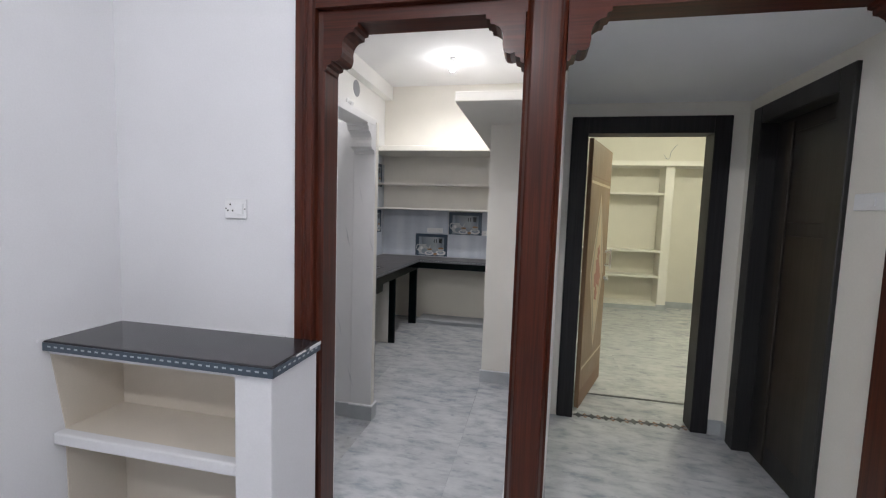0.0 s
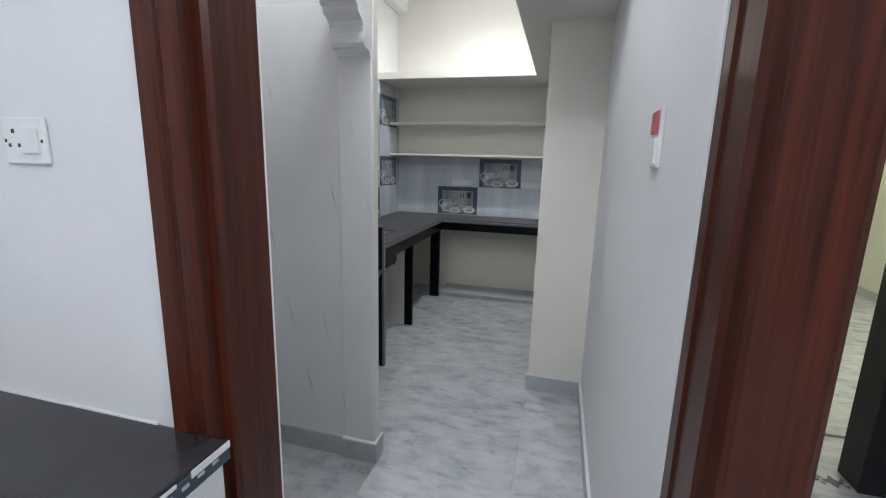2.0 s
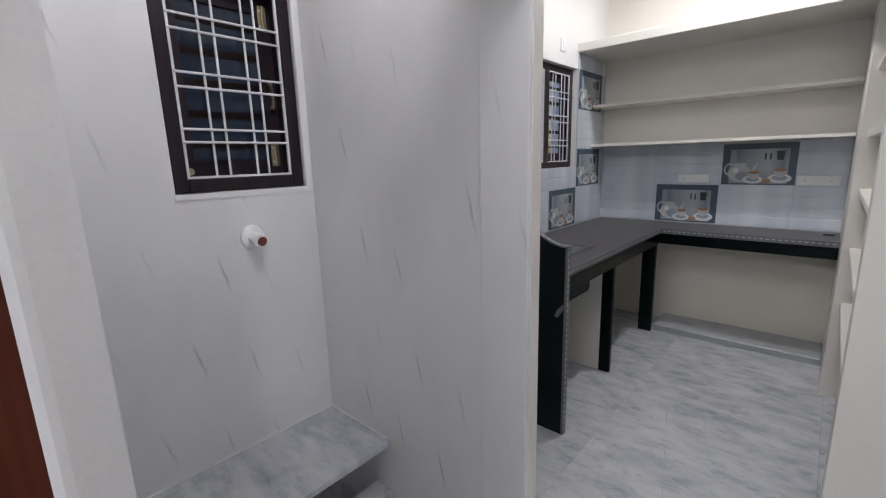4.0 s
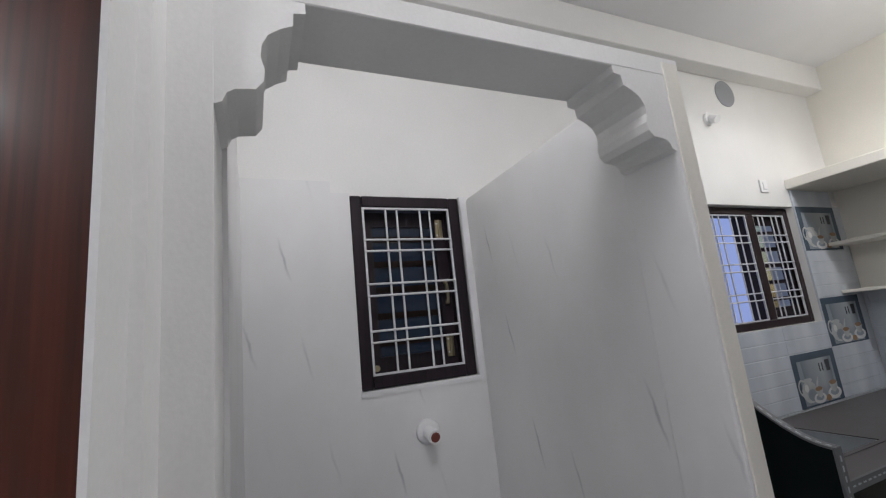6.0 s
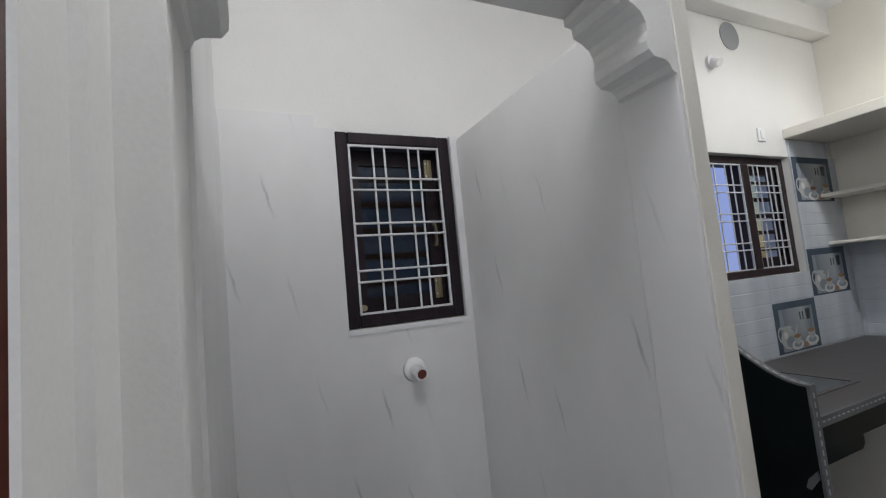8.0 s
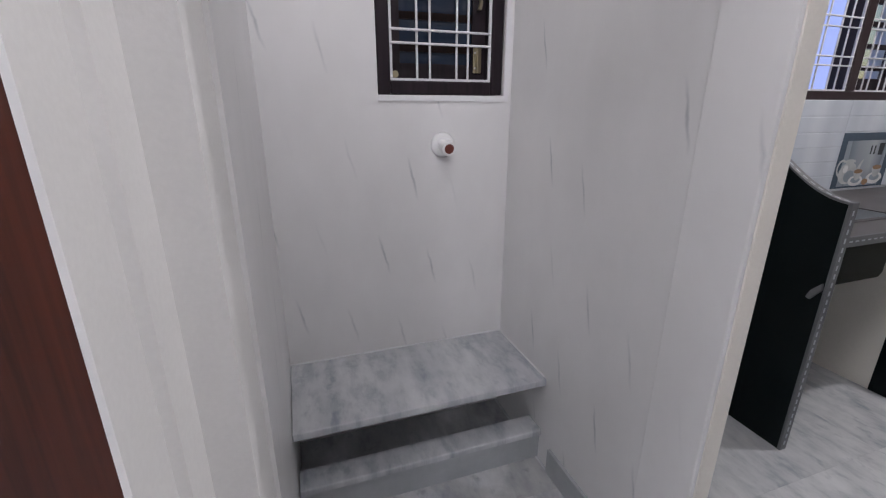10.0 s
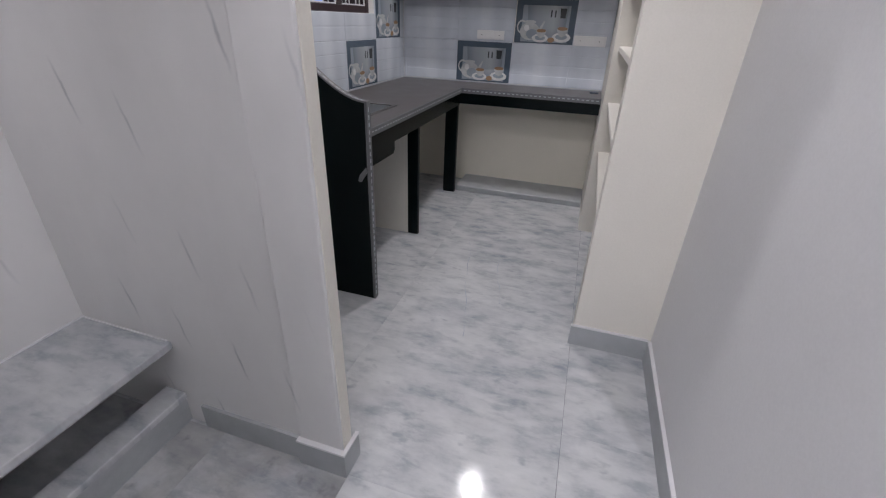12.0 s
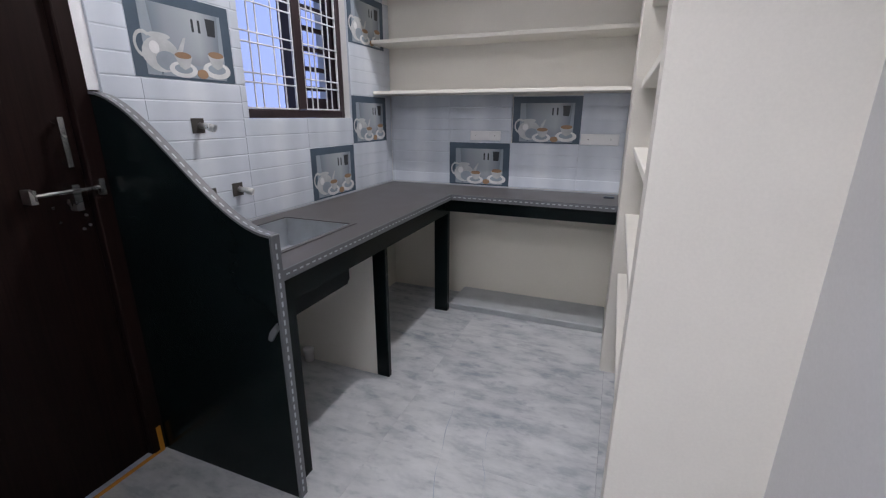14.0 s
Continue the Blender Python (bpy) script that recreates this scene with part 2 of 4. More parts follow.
GLASS = glass_mat("window_glass", (0.9, 0.93, 1.0))
GLASS_DARK = plain("blue_black_film_glass", (0.012, 0.022, 0.045), 0.12, relief=0.0)


def glow(name, color, power):
    m, nt, b = nodes_of(name)
    b.inputs["Base Color"].default_value = (0, 0, 0, 1)
    b.inputs["Emission Color"].default_value = (*color, 1)
    b.inputs["Emission Strength"].default_value = power
    return m


BLACK.node_tree.nodes["Principled BSDF"].inputs["Specular IOR Level"].default_value = 0.14
for m in (WOOD_V, WOOD_H, FRAME_DARK, WINDOW_WOOD):
    m.node_tree.nodes["Principled BSDF"].inputs["Specular IOR Level"].default_value = 0.22
DOOR_DARK.node_tree.nodes["Principled BSDF"].inputs["Specular IOR Level"].default_value = 0.12


# ---------- mesh helpers ----------
def bx(bm, x0, x1, y0, y1, z0, z1):
    vs = [bm.verts.new(p) for p in ((x0, y0, z0), (x1, y0, z0), (x1, y1, z0), (x0, y1, z0), (x0, y0, z1), (x1, y0, z1), (x1, y1, z1), (x0, y1, z1))]
    for f in ((3, 2, 1, 0), (4, 5, 6, 7), (0, 1, 5, 4), (1, 2, 6, 5), (2, 3, 7, 6), (3, 0, 4, 7)):
        bm.faces.new([vs[i] for i in f])


def box(x0, x1, y0, y1, z0, z1, bev=0.0, seg=1):
    bm = bmesh.new()
    bx(bm, x0, x1, y0, y1, z0, z1)
    if bev:
        bmesh.ops.bevel(bm, geom=bm.edges[:], offset=bev, segments=seg, affect="EDGES", profile=0.6)
    return bm


def boxes(*rows):
    bm = bmesh.new()
    for r in rows:
        bx(bm, *r)
    return bm


def prism(pts, axis, a0, a1, bev=0.0, bm=None):
    """A polygon pushed along one axis: axis z takes (x, y), y takes (x, z), x takes (y, z)."""
    own = bm is None
    bm = bm or bmesh.new()
    put = {"z": lambda p, a: (p[0], p[1], a), "y": lambda p, a: (p[0], a, p[1]), "x": lambda p, a: (a, p[0], p[1])}[axis]
    lo = [bm.verts.new(put(p, a0)) for p in pts]
    hi = [bm.verts.new(put(p, a1)) for p in pts]
    n = len(pts)
    bm.faces.new(lo)
    bm.faces.new(hi[::-1])
    for i in range(n):
        bm.faces.new((lo[i], hi[i], hi[(i + 1) % n], lo[(i + 1) % n]))
    bmesh.ops.recalc_face_normals(bm, faces=bm.faces[:])
    if bev and own:
        bmesh.ops.bevel(bm, geom=bm.edges[:], offset=bev, segments=1, affect="EDGES")
    return bm


def rod(a, b, r, sides=12, bm=None, r2=None):
    bm = bm or bmesh.new()
    a, b = Vector(a), Vector(b)
    d = b - a
    m = Matrix.Translation((a + b) / 2) @ d.to_track_quat("Z", "Y").to_matrix().to_4x4()
    bmesh.ops.create_cone(bm, cap_ends=True, segments=sides, radius1=r, radius2=r if r2 is None else r2, depth=d.length, matrix=m)
    return bm


def lathe(profile, sides=24):
    """Turn (radius, height) pairs round the z axis."""
    bm = bmesh.new()
    rings = []
    for r, h in profile:
        rings.append([bm.verts.new((r * math.cos(k * math.tau / sides), r * math.sin(k * math.tau / sides), h)) for k in range(sides)])
    for p, q in zip(rings, rings[1:]):
        for k in range(sides):
            bm.faces.new((p[k], p[(k + 1) % sides], q[(k + 1) % sides], q[k]))
    bm.faces.new(rings[0][::-1])
    bm.faces.new(rings[-1])
    bmesh.ops.recalc_face_normals(bm, faces=bm.faces[:])
    return bm


def mesh_of(name, bm, *mats):
    me = bpy.data.meshes.new(name)
    bm.to_mesh(me)
    bm.free()
    for m in mats:
        me.materials.append(m)
    return me


def part(name, bm, material, parent=None, label="", smooth=False, at=None):
    ob = new(name, mesh_of(name, bm, material))
    if smooth:
        for p in ob.data.polygons:
            p.use_smooth = True
    if at is not None:
        ob.matrix_basis = at
    if parent is not None:
        ob.parent = parent
    if label:
        ob["label"] = label
    return ob


def thing(name, label, category, group="", kind="", at=(0, 0, 0)):
    ob = new(name)
    ob.empty_display_size = 0.05
    ob.location = at
    return tagged(ob, label, category, group, kind)


def setting(name, bm, material, label, category):
    return tagged(part(name, bm, material), label, category, kind="structure")


def cells(bm, axis, plane0, plane1, u0, u1, z0, z1, holes):
    """A wall with rectangular openings (u0, u1, z0, z1); axis is the one that the wall is thin along."""
    us = sorted({u0, u1, *[h[0] for h in holes], *[h[1] for h in holes]})
    zs = sorted({z0, z1, *[h[2] for h in holes], *[h[3] for h in holes]})
    verts = {}

    def vert(i, j, p):
        key = (i, j, p)
        if key not in verts:
            verts[key] = bm.verts.new({"x": (p, us[i], zs[j]), "y": (us[i], p, zs[j]), "z": (us[i], zs[j], p)}[axis])
        return verts[key]

    full = {}
    for i in range(len(us) - 1):
        for j in range(len(zs) - 1):
            cu, cz = (us[i] + us[i + 1]) / 2, (zs[j] + zs[j + 1]) / 2
            full[i, j] = not any(h[0] < cu < h[1] and h[2] < cz < h[3] for h in holes)
    for (i, j), solid in full.items():
        if not solid:
            continue
        for p in (plane0, plane1):
            bm.faces.new([vert(i, j, p), vert(i + 1, j, p), vert(i + 1, j + 1, p), vert(i, j + 1, p)])
        for di, dj, e in ((-1, 0, ((i, j), (i, j + 1))), (1, 0, ((i + 1, j), (i + 1, j + 1))), (0, -1, ((i, j), (i + 1, j))), (0, 1, ((i, j + 1), (i + 1, j + 1)))):
            if not full.get((i + di, j + dj), False):
                (a, b), (c, d) = e
                bm.faces.new([vert(a, b, plane0), vert(c, d, plane0), vert(c, d, plane1), vert(a, b, plane1)])
    bmesh.ops.recalc_face_normals(bm, faces=bm.faces[:])
    return bm


# ---------- plan ----------
XL, XR, YB = -1.62, 0.41, 6.13          # kitchen side wall, passage side wall, kitchen end wall
CEILING = 3.15
HALL_Y = 1.992                          # hall face of the wall with the wooden frame
HALL_X = -1.400                         # hall side wall
DOOR_Y = 3.56                           # lobby face of the bedroom wall
LOBBY_X = 1.81
LEDGE = 2.06                            # top of the alcove partition

# ---------- shell ----------
setting("wall_west", cells(bmesh.new(), "x", XL - 0.23, XL, 2.16, YB + 0.2, 0.0, CEILING,
        [(2.615, 3.081, 1.335, 2.068), (3.28, 4.0698, 0.0, 2.06), (4.706, 5.585, 1.332, 2.09)]), OFFWHITE,
        "white painted plaster wall with two windows and a door", "wall")
setting("wall_north", box(XL, 0.85, YB, YB + 0.2, 0.0, CEILING), CREAM_PALE, "pale cream painted wall behind the kitchen counter", "wall")
setting("wall_passage", prism([(XR, 2.16), (0.573, 2.16), (0.66, DOOR_Y), (0.66, YB), (XR, YB)], "z", 0.0, CEILING), WALL,
        "white painted wall between kitchen passage and bedroom lobby", "wall")
setting("wall_stub", box(0.083, XR, 4.035, 4.15, 0.0, 2.21), CREAM_PALE, "short cream wall closing the shelf niche", "wall")
setting("wall_pilaster", box(0.06, XR, 5.334, YB, 0.0, 2.21), CREAM_PALE, "cream pilaster beside the kitchen counter", "wall")
setting("wall_hall", cells(bmesh.new(), "y", HALL_Y, 2.157, HALL_X - 0.2, 3.6, 0.0, CEILING, [(-0.50, 1.88, 0.0, 2.40)]), WALL,
        "white painted hall wall round the wooden frame", "wall")
setting("wall_hall_side", box(HALL_X - 0.2, HALL_X, -3.0, HALL_Y, 0.0, CEILING), WALL, "plain white hall side wall", "wall")
setting("wall_hall_back", box(HALL_X - 0.2, 3.8, -3.2, -3.0, 0.0, CEILING), WALL, "plain white wall at the back of the hall", "wall")
setting("wall_hall_east", box(3.6, 3.8, -3.0, 2.157, 0.0, CEILING), WALL, "plain white hall side wall", "wall")
setting("wall_alcove_side", prism([(XL, 2.157), (-0.392, 2.157), (-0.392, 2.163), (-0.485, 2.163), (-0.490, 2.175), (-0.570, 2.175), (-0.575, 2.228), (XL, 2.228)], "z", 0.0, CEILING), OFFWHITE,
        "white painted return wall beside the alcove", "wall")
setting("wall_bedroom_front", cells(bmesh.new(), "y", DOOR_Y, 3.76, 0.66, 3.75, 0.0, CEILING, [(0.703, 1.714, 0.0, 2.160)]), CREAM_PALE,
        "pale cream wall round the bedroom door", "wall")
setting("wall_lobby_east", cells(bmesh.new(), "x", LOBBY_X, LOBBY_X + 0.2, 2.157, DOOR_Y, 0.0, CEILING, [(2.565, 3.462, 0.0, 2.172)]), CREAM_PALE,
        "pale cream lobby wall with a dark door", "wall")
setting("wall_bedroom_north", box(0.66, 3.95, 8.15, 8.35, 0.0, CEILING), CREAM, "cream painted bedroom wall", "wall")
setting("wall_bedroom_east", box(3.75, 3.95, DOOR_Y, 8.35, 0.0, CEILING), CREAM, "cream painted bedroom wall", "wall")
setting("wall_bedroom_west", box(0.46, 0.655, YB + 0.2, 8.35, 0.0, CEILING), CREAM, "cream painted bedroom wall", "wall")
setting("wall_bath", boxes((2.9, 3.0, 2.157, DOOR_Y, 0, CEILING),), CREAM_PALE, "plain wall behind the dark lobby door", "wall")
setting("ceiling_kitchen", box(XL - 0.2, 0.655, 2.157, YB + 0.2, CEILING, CEILING + 0.1), CEIL, "flat white ceiling", "ceiling")
setting("ceiling_hall", box(HALL_X - 0.2, 3.8, -3.2, 2.157, CEILING, CEILING + 0.1), CEIL, "flat white ceiling", "ceiling")
setting("ceiling_bedroom", box(0.655, 5.2, DOOR_Y, 8.35, CEILING, CEILING + 0.1), CEIL, "flat white ceiling", "ceiling")
setting("ceiling_lobby", box(0.60, 3.0, 2.157, DOOR_Y, 2.25, 2.33), CEIL, "low white loft ceiling over the lobby", "ceiling")
setting("beam_west", box(XL, XL + 0.11, 2.54, YB, 2.965, CEILING, 0.004), OFFWHITE, "white plastered beam along the wall top", "beam")
setting("pilaster_alcove", box(XL, XL + 0.035, 2.228, 2.54, 2.11, CEILING), OFFWHITE, "white plastered wall offset above the alcove tiles", "wall")
setting("loft", prism([(XL, 5.56), (-0.085, 5.56), (-0.085, 3.265), (XR, 3.265), (XR, YB), (XL, YB)], "z", 2.21, 2.275, 0.004), CREAM_PALE, "cream plastered concrete storage loft", "loft")

# ---------- floor ----------
setting("floor", boxes((HALL_X - 0.2, 3.8, -3.2, 2.157, -0.12, -0.012), (XL - 0.23, 3.8, 2.157, DOOR_Y, -0.12, -0.012), (XL - 0.23, 5.2, DOOR_Y, 8.35, -0.12, -0.012)), GROUT,
        "screed bed under the marble floor slabs", "floor")


# ---------- wooden frame between hall, passage and lobby ----------
frame_wood = thing("wooden_arch_frame", "reddish-brown varnished wooden double frame with carved corner brackets", "door frame", kind="structure", at=(0.5, 2.08, 0))


def framed(name, bm, m, label=""):
    ob = part(name, bm, m, None, label)
    ob.parent = frame_wood
    ob.matrix_parent_inverse = frame_wood.matrix_basis.inverted()
    return ob


def into(ob, parent):
    ob.parent = parent
    ob.matrix_parent_inverse = Matrix.Translation(-Vector(parent.location))
    return ob


def hang(owner, ob):
    ob.parent = owner
    return ob


# stepped upright profiles in plan
framed("post", prism([(-0.50, 1.990), (-0.496, 1.982), (-0.465, 1.982), (-0.460, 1.990), (-0.452, 1.990), (-0.446, 1.986), (-0.424, 1.986), (-0.418, 1.996),
                      (-0.418, 2.028), (-0.405, 2.03), (-0.393, 2.036), (-0.392, 2.157), (-0.50, 2.157)], "z", 0.0, 2.40), WOOD_V)
framed("post", prism([(0.413, 2.157), (0.413, 2.12), (0.418, 2.114), (0.418, 2.034), (0.428, 2.024), (0.438, 2.004), (0.446, 1.997), (0.540, 1.997),
                      (0.548, 2.004), (0.558, 2.024), (0.568, 2.034), (0.568, 2.114), (0.573, 2.12), (0.573, 2.157)], "z", 0.0, 2.40), WOOD_V)
framed("post", prism([(1.70, 2.157), (1.70, 2.036), (1.712, 2.03), (1.722, 2.004), (1.73, 1.996), (1.76, 1.996), (1.768, 2.002), (1.88, 2.002), (1.88, 2.157)], "z", 0.0, 2.40), WOOD_V)
for x0, x1 in ((-0.418, 0.436), (0.551, 1.722)):
    framed("rail", boxes((x0 - 0.002, x1 + 0.002, 2.001, 2.03, 2.268, 2.399), (x0 + 0.018, x1 - 0.012, 2.03, 2.155, 2.215, 2.398)), WOOD_H)
    framed("bead", box(x0 - 0.001, x1 + 0.001, 1.994, 2.006, 2.30, 2.318, 0.004), WOOD_H)


def bracket(x, z, side, y0, y1):
    """A carved corner bracket: it hangs under the rail at (x, z) and reaches out to the given side."""
    pts = [(0, 0), (0.148, 0), (0.148, -0.018), (0.132, -0.022), (0.130, -0.038), (0.112, -0.042), (0.094, -0.054), (0.084, -0.072), (0.080, -0.092),
           (0.082, -0.112), (0.078, -0.134), (0.068, -0.146), (0.052, -0.150), (0.036, -0.146), (0.032, -0.160), (0.014, -0.166), (0.012, -0.182), (0, -0.186)]
    return prism([(x + side * u, z + w) for u, w in pts], "y", y0, y1)


for x, side in ((-0.395, 1), (0.416, -1), (0.570, 1), (1.702, -1)):
    framed("bracket", bracket(x, 2.216, side, 2.026, 2.14), WOOD_H, "carved scrolled corner bracket")

# ---------- alcove: partition, arch, cladding, bench ----------
alcove = thing("alcove_partition", "white marble-look tiled partition with a plastered arch over the alcove", "partition", kind="structure", at=(-1.0, 3.15, 0))
into(part("partition_wall", boxes((XL + 0.046, -0.585, 3.118, 3.159, 0.0, LEDGE)), OFFWHITE), alcove)
into(part("tile_face", box(XL + 0.047, -0.735, 3.112, 3.118, 0.0, LEDGE - 0.01), VEINED, None, "veined white tile facing"), alcove)
into(part("end_post", box(-0.735, -0.580, 3.104, 3.164, 0.0, LEDGE, 0.006, 2), VEINED, None, "rounded tiled end of the partition"), alcove)
into(part("end_face", box(-0.5805, -0.576, 3.112, 3.157, 0.10, LEDGE - 0.012, 0.001), CREAM_PALE, None, "cream painted end face"), alcove)
into(part("lintel", box(-0.727, -0.5788, 2.228, 3.1645, 2.017, LEDGE + 0.002, 0.002, 1), OFFWHITE, None, "white plastered arch lintel"), alcove)


def corbel(y, side, reach=1.0):
    pts = [(0.0, 0.0), (0.142, 0.0), (0.142, -0.022), (0.122, -0.026), (0.120, -0.052), (0.100, -0.062), (0.080, -0.078), (0.070, -0.100), (0.068, -0.122),
           (0.074, -0.146), (0.072, -0.168), (0.060, -0.184), (0.030, -0.188), (0.018, -0.196), (0.012, -0.212), (0.0, -0.218)]
    return prism([(y + side * u * reach, 2.018 + w * 0.83) for u, w in pts], "x", -0.7245, -0.5795)


into(part("corbel", corbel(2.228, 1, 0.87), OFFWHITE, None, "stepped and curved plaster corbel"), alcove)
into(part("corbel", corbel(3.104, -1), OFFWHITE, None, "stepped and curved plaster corbel"), alcove)
into(part("base_block", boxes((-0.735, -0.564, 3.086, 3.182, 0.0, 0.10)), SKIRT, None, "grey marble skirting round the post foot"), alcove)
into(part("skirting", boxes((-1.13, -0.735, 3.100, 3.112, 0.0, 0.10)), SKIRT), alcove)
clad = setting("alcove_cladding", cells(bmesh.new(), "x", XL + 0.002, XL + 0.045, 2.228, 3.118, 0.0, 2.07, [(2.615, 3.081, 1.335, 2.07)]), VEINED,
               "white tiles with short dark veins round the alcove window", "wall tile")
setting("alcove_cladding_top", box(XL + 0.036, XL + 0.045, 2.228, 2.545, 2.07, 2.115), VEINED, "raised strip of veined white tile", "wall tile")
setting("alcove_cladding_side", box(XL + 0.045, -0.74, 2.228, 2.236, 0.0, 2.07), VEINED, "veined white tiles on the alcove side wall", "wall tile")
BZ = 0.362
bench = thing("stone_bench", "grey marble bench slab across the alcove", "bench", at=(-1.35, 2.65, BZ))
into(part("slab", box(XL + 0.046, -1.185, 2.237, 3.111, BZ - 0.028, BZ, 0.003), FLOOR), bench)
into(part("joint_line", boxes((XL + 0.0462, XL + 0.052, 2.2375, 3.1105, BZ + 0.0002, BZ + 0.005), (XL + 0.052, -1.20, 3.1055, 3.1105, BZ + 0.0002, BZ + 0.004)), WALL, None, "uneven white cement line along the wall"), bench)
into(part("plinth", boxes((-1.265, -1.205, 2.237, 3.111, 0.0, 0.112)), SKIRT, None, "low grey marble ledge under the slab"), bench)
into(part("ledge_cap", box(-1.28, -1.19, 2.238, 3.110, 0.112, 0.138, 0.003), FLOOR), bench)

# ---------- windows ----------
def window(name, label, y0, y1, z0, z1, leaves, x_face, timber):
    w = thing(name, label, "window", kind="structure", at=(x_face, (y0 + y1) / 2, z0))
    f = 0.045
    fr = [(y0, y0 + f, z0, z1), (y1 - f, y1, z0, z1), (y0 + f, y1 - f, z0, z0 + f), (y0 + f, y1 - f, z1 - f, z1)]
    if leaves == 2:
        mid = y0 + (y1 - y0) * 0.53
        fr.append((mid - 0.035, mid + 0.035, z0 + f, z1 - f))
    for a, b, c, d in fr:
        into(part("window_frame", box(x_face - 0.10, x_face, a + 0.0005, b - 0.0005, c + 0.0005, d - 0.0005, 0.004), timber), w)
    bays = [(y0 + f, y1 - f)] if leaves == 1 else [(y0 + f, mid - 0.035), (mid + 0.035, y1 - f)]
    for a, b in bays:
        g = part("grille", boxes((x_face - 0.016, x_face - 0.006, a + 0.001, a + 0.009, z0 + f, z1 - f), (x_face - 0.016, x_face - 0.006, b - 0.009, b - 0.001, z0 + f, z1 - f),
                                 (x_face - 0.016, x_face - 0.006, a + 0.009, b - 0.009, z0 + f, z0 + f + 0.008), (x_face - 0.016, x_face - 0.006, a + 0.009, b - 0.009, z1 - f - 0.008, z1 - f)), BAR)
        into(g, w)
        wide, high = b - a, z1 - z0 - 2 * f
        for u in ((0.26, 0.385, 0.65, 0.765) if leaves == 1 else (0.2, 0.34, 0.62, 0.78)):
            p = part("bar", rod((x_face - 0.012, a + wide * u, z0 + f), (x_face - 0.012, a + wide * u, z1 - f), 0.0042, 8), BAR)
            p.parent = g
        for v in (0.185, 0.25, 0.455, 0.525, 0.725, 0.795):
            p = part("bar", rod((x_face - 0.006, a + 0.004, z0 + f + high * v), (x_face - 0.006, b - 0.004, z0 + f + high * v), 0.0042, 8), BAR)
            p.parent = g
    return w, bays


w1, bays1 = window("window_1", "small dark-framed window with a white steel grille and shut panes", 2.617, 3.079, 1.337, 2.066, 1, XL + 0.036, WINDOW_WOOD)
w2, bays2 = window("window_2", "dark-framed kitchen window with white grilles, one leaf open to dusk", 4.708, 5.583, 1.334, 2.088, 2, XL - 0.040, WINDOW_MAROON)


def leaf(w, y0, y1, z0, z1, x, slats, glass):
    s = part("shutter", boxes((x - 0.03, x, y0, y0 + 0.05, z0, z1), (x - 0.03, x, y1 - 0.05, y1, z0, z1), (x - 0.03, x, y0 + 0.05, y1 - 0.05, z0, z0 + 0.06), (x - 0.03, x, y0 + 0.05, y1 - 0.05, z1 - 0.06, z1)), WINDOW_WOOD)
    into(s, w)
    if glass:
        p = part("pane", box(x - 0.018, x - 0.012, y0 + 0.05, y1 - 0.05, z0 + 0.06, z1 - 0.06), glass)
        p.parent = s
    for k in range(slats):
        z = z0 + 0.06 + (z1 - z0 - 0.12) * (k + 0.5) / slats
        p = part("slat", box(x - 0.028, x - 0.020 if glass is None else x - 0.006, y0 + 0.05, y1 - 0.05, z - 0.012, z + 0.012), DOOR_DARK if glass is GLASS_DARK else WINDOW_WOOD)
        p.parent = s
    return s


a, b = bays1[0]
leaf(w1, a, b, 1.383, 2.017, XL - 0.03, 5, GLASS_DARK)
for z in (1.415, 1.90):
    hinge = into(part("hinge", box(XL - 0.03, XL - 0.024, b - 0.046, b - 0.014, z, z + 0.088, 0.002), BRASSY), w1)
    hang(hinge, part("pin", rod((XL - 0.022, b - 0.030, z + 0.002), (XL - 0.022, b - 0.030, z + 0.086), 0.0055, 10), BRASSY))
    for k in (0.018, 0.070):
        hang(hinge, part("screw", rod((XL - 0.025, b - 0.040, z + k), (XL - 0.0225, b - 0.040, z + k), 0.004, 8), STEEL))
into(part("handle", prism([(b - 0.034, 1.625), (b - 0.020, 1.625), (b - 0.017, 1.645), (b - 0.017, 1.700), (b - 0.022, 1.722), (b - 0.036, 1.728), (b - 0.036, 1.716), (b - 0.028, 1.704), (b - 0.026, 1.650)], "x", XL - 0.03, XL - 0.014, 0.002), BRASSY), w1)
into(part("knob", rod((XL - 0.03, a + 0.028, 1.405), (XL - 0.014, a + 0.028, 1.405), 0.012), BRASSY), w1)
a, b = bays2[1]
leaf(w2, a, b, 1.387, 2.043, XL - 0.075, 5, GLASS)
# the other leaf stands open outwards
a, b = bays2[0]
sh = part("shutter", boxes((XL - 0.40, XL - 0.11, a - 0.002, a + 0.026, 1.387, 1.447), (XL - 0.40, XL - 0.11, a - 0.002, a + 0.026, 1.983, 2.043), (XL - 0.16, XL - 0.11, a - 0.002, a + 0.026, 1.447, 1.983), (XL - 0.40, XL - 0.35, a - 0.002, a + 0.026, 1.447, 1.983)), WINDOW_WOOD)
into(sh, w2)
backdrop = setting("backdrop", box(-5.2, -5.1, 0.0, 11.0, -1.0, 7.0), glow("dusk_blue_distance", (0.24, 0.345, 0.73), 1.0), "plain blue dusk distance outside the windows", "backdrop")

into(part("window_sill", boxes((XL + 0.0455, XL + 0.049, 2.612, 3.10, 1.315, 1.3345)), WALL, None, "rough white plaster under the frame"), w1)
into(part("plaster_trim", box(XL + 0.0455, XL + 0.049, 3.082, 3.104, 1.335, 2.068), WALL, None, "rough white plaster beside the frame"), w1)

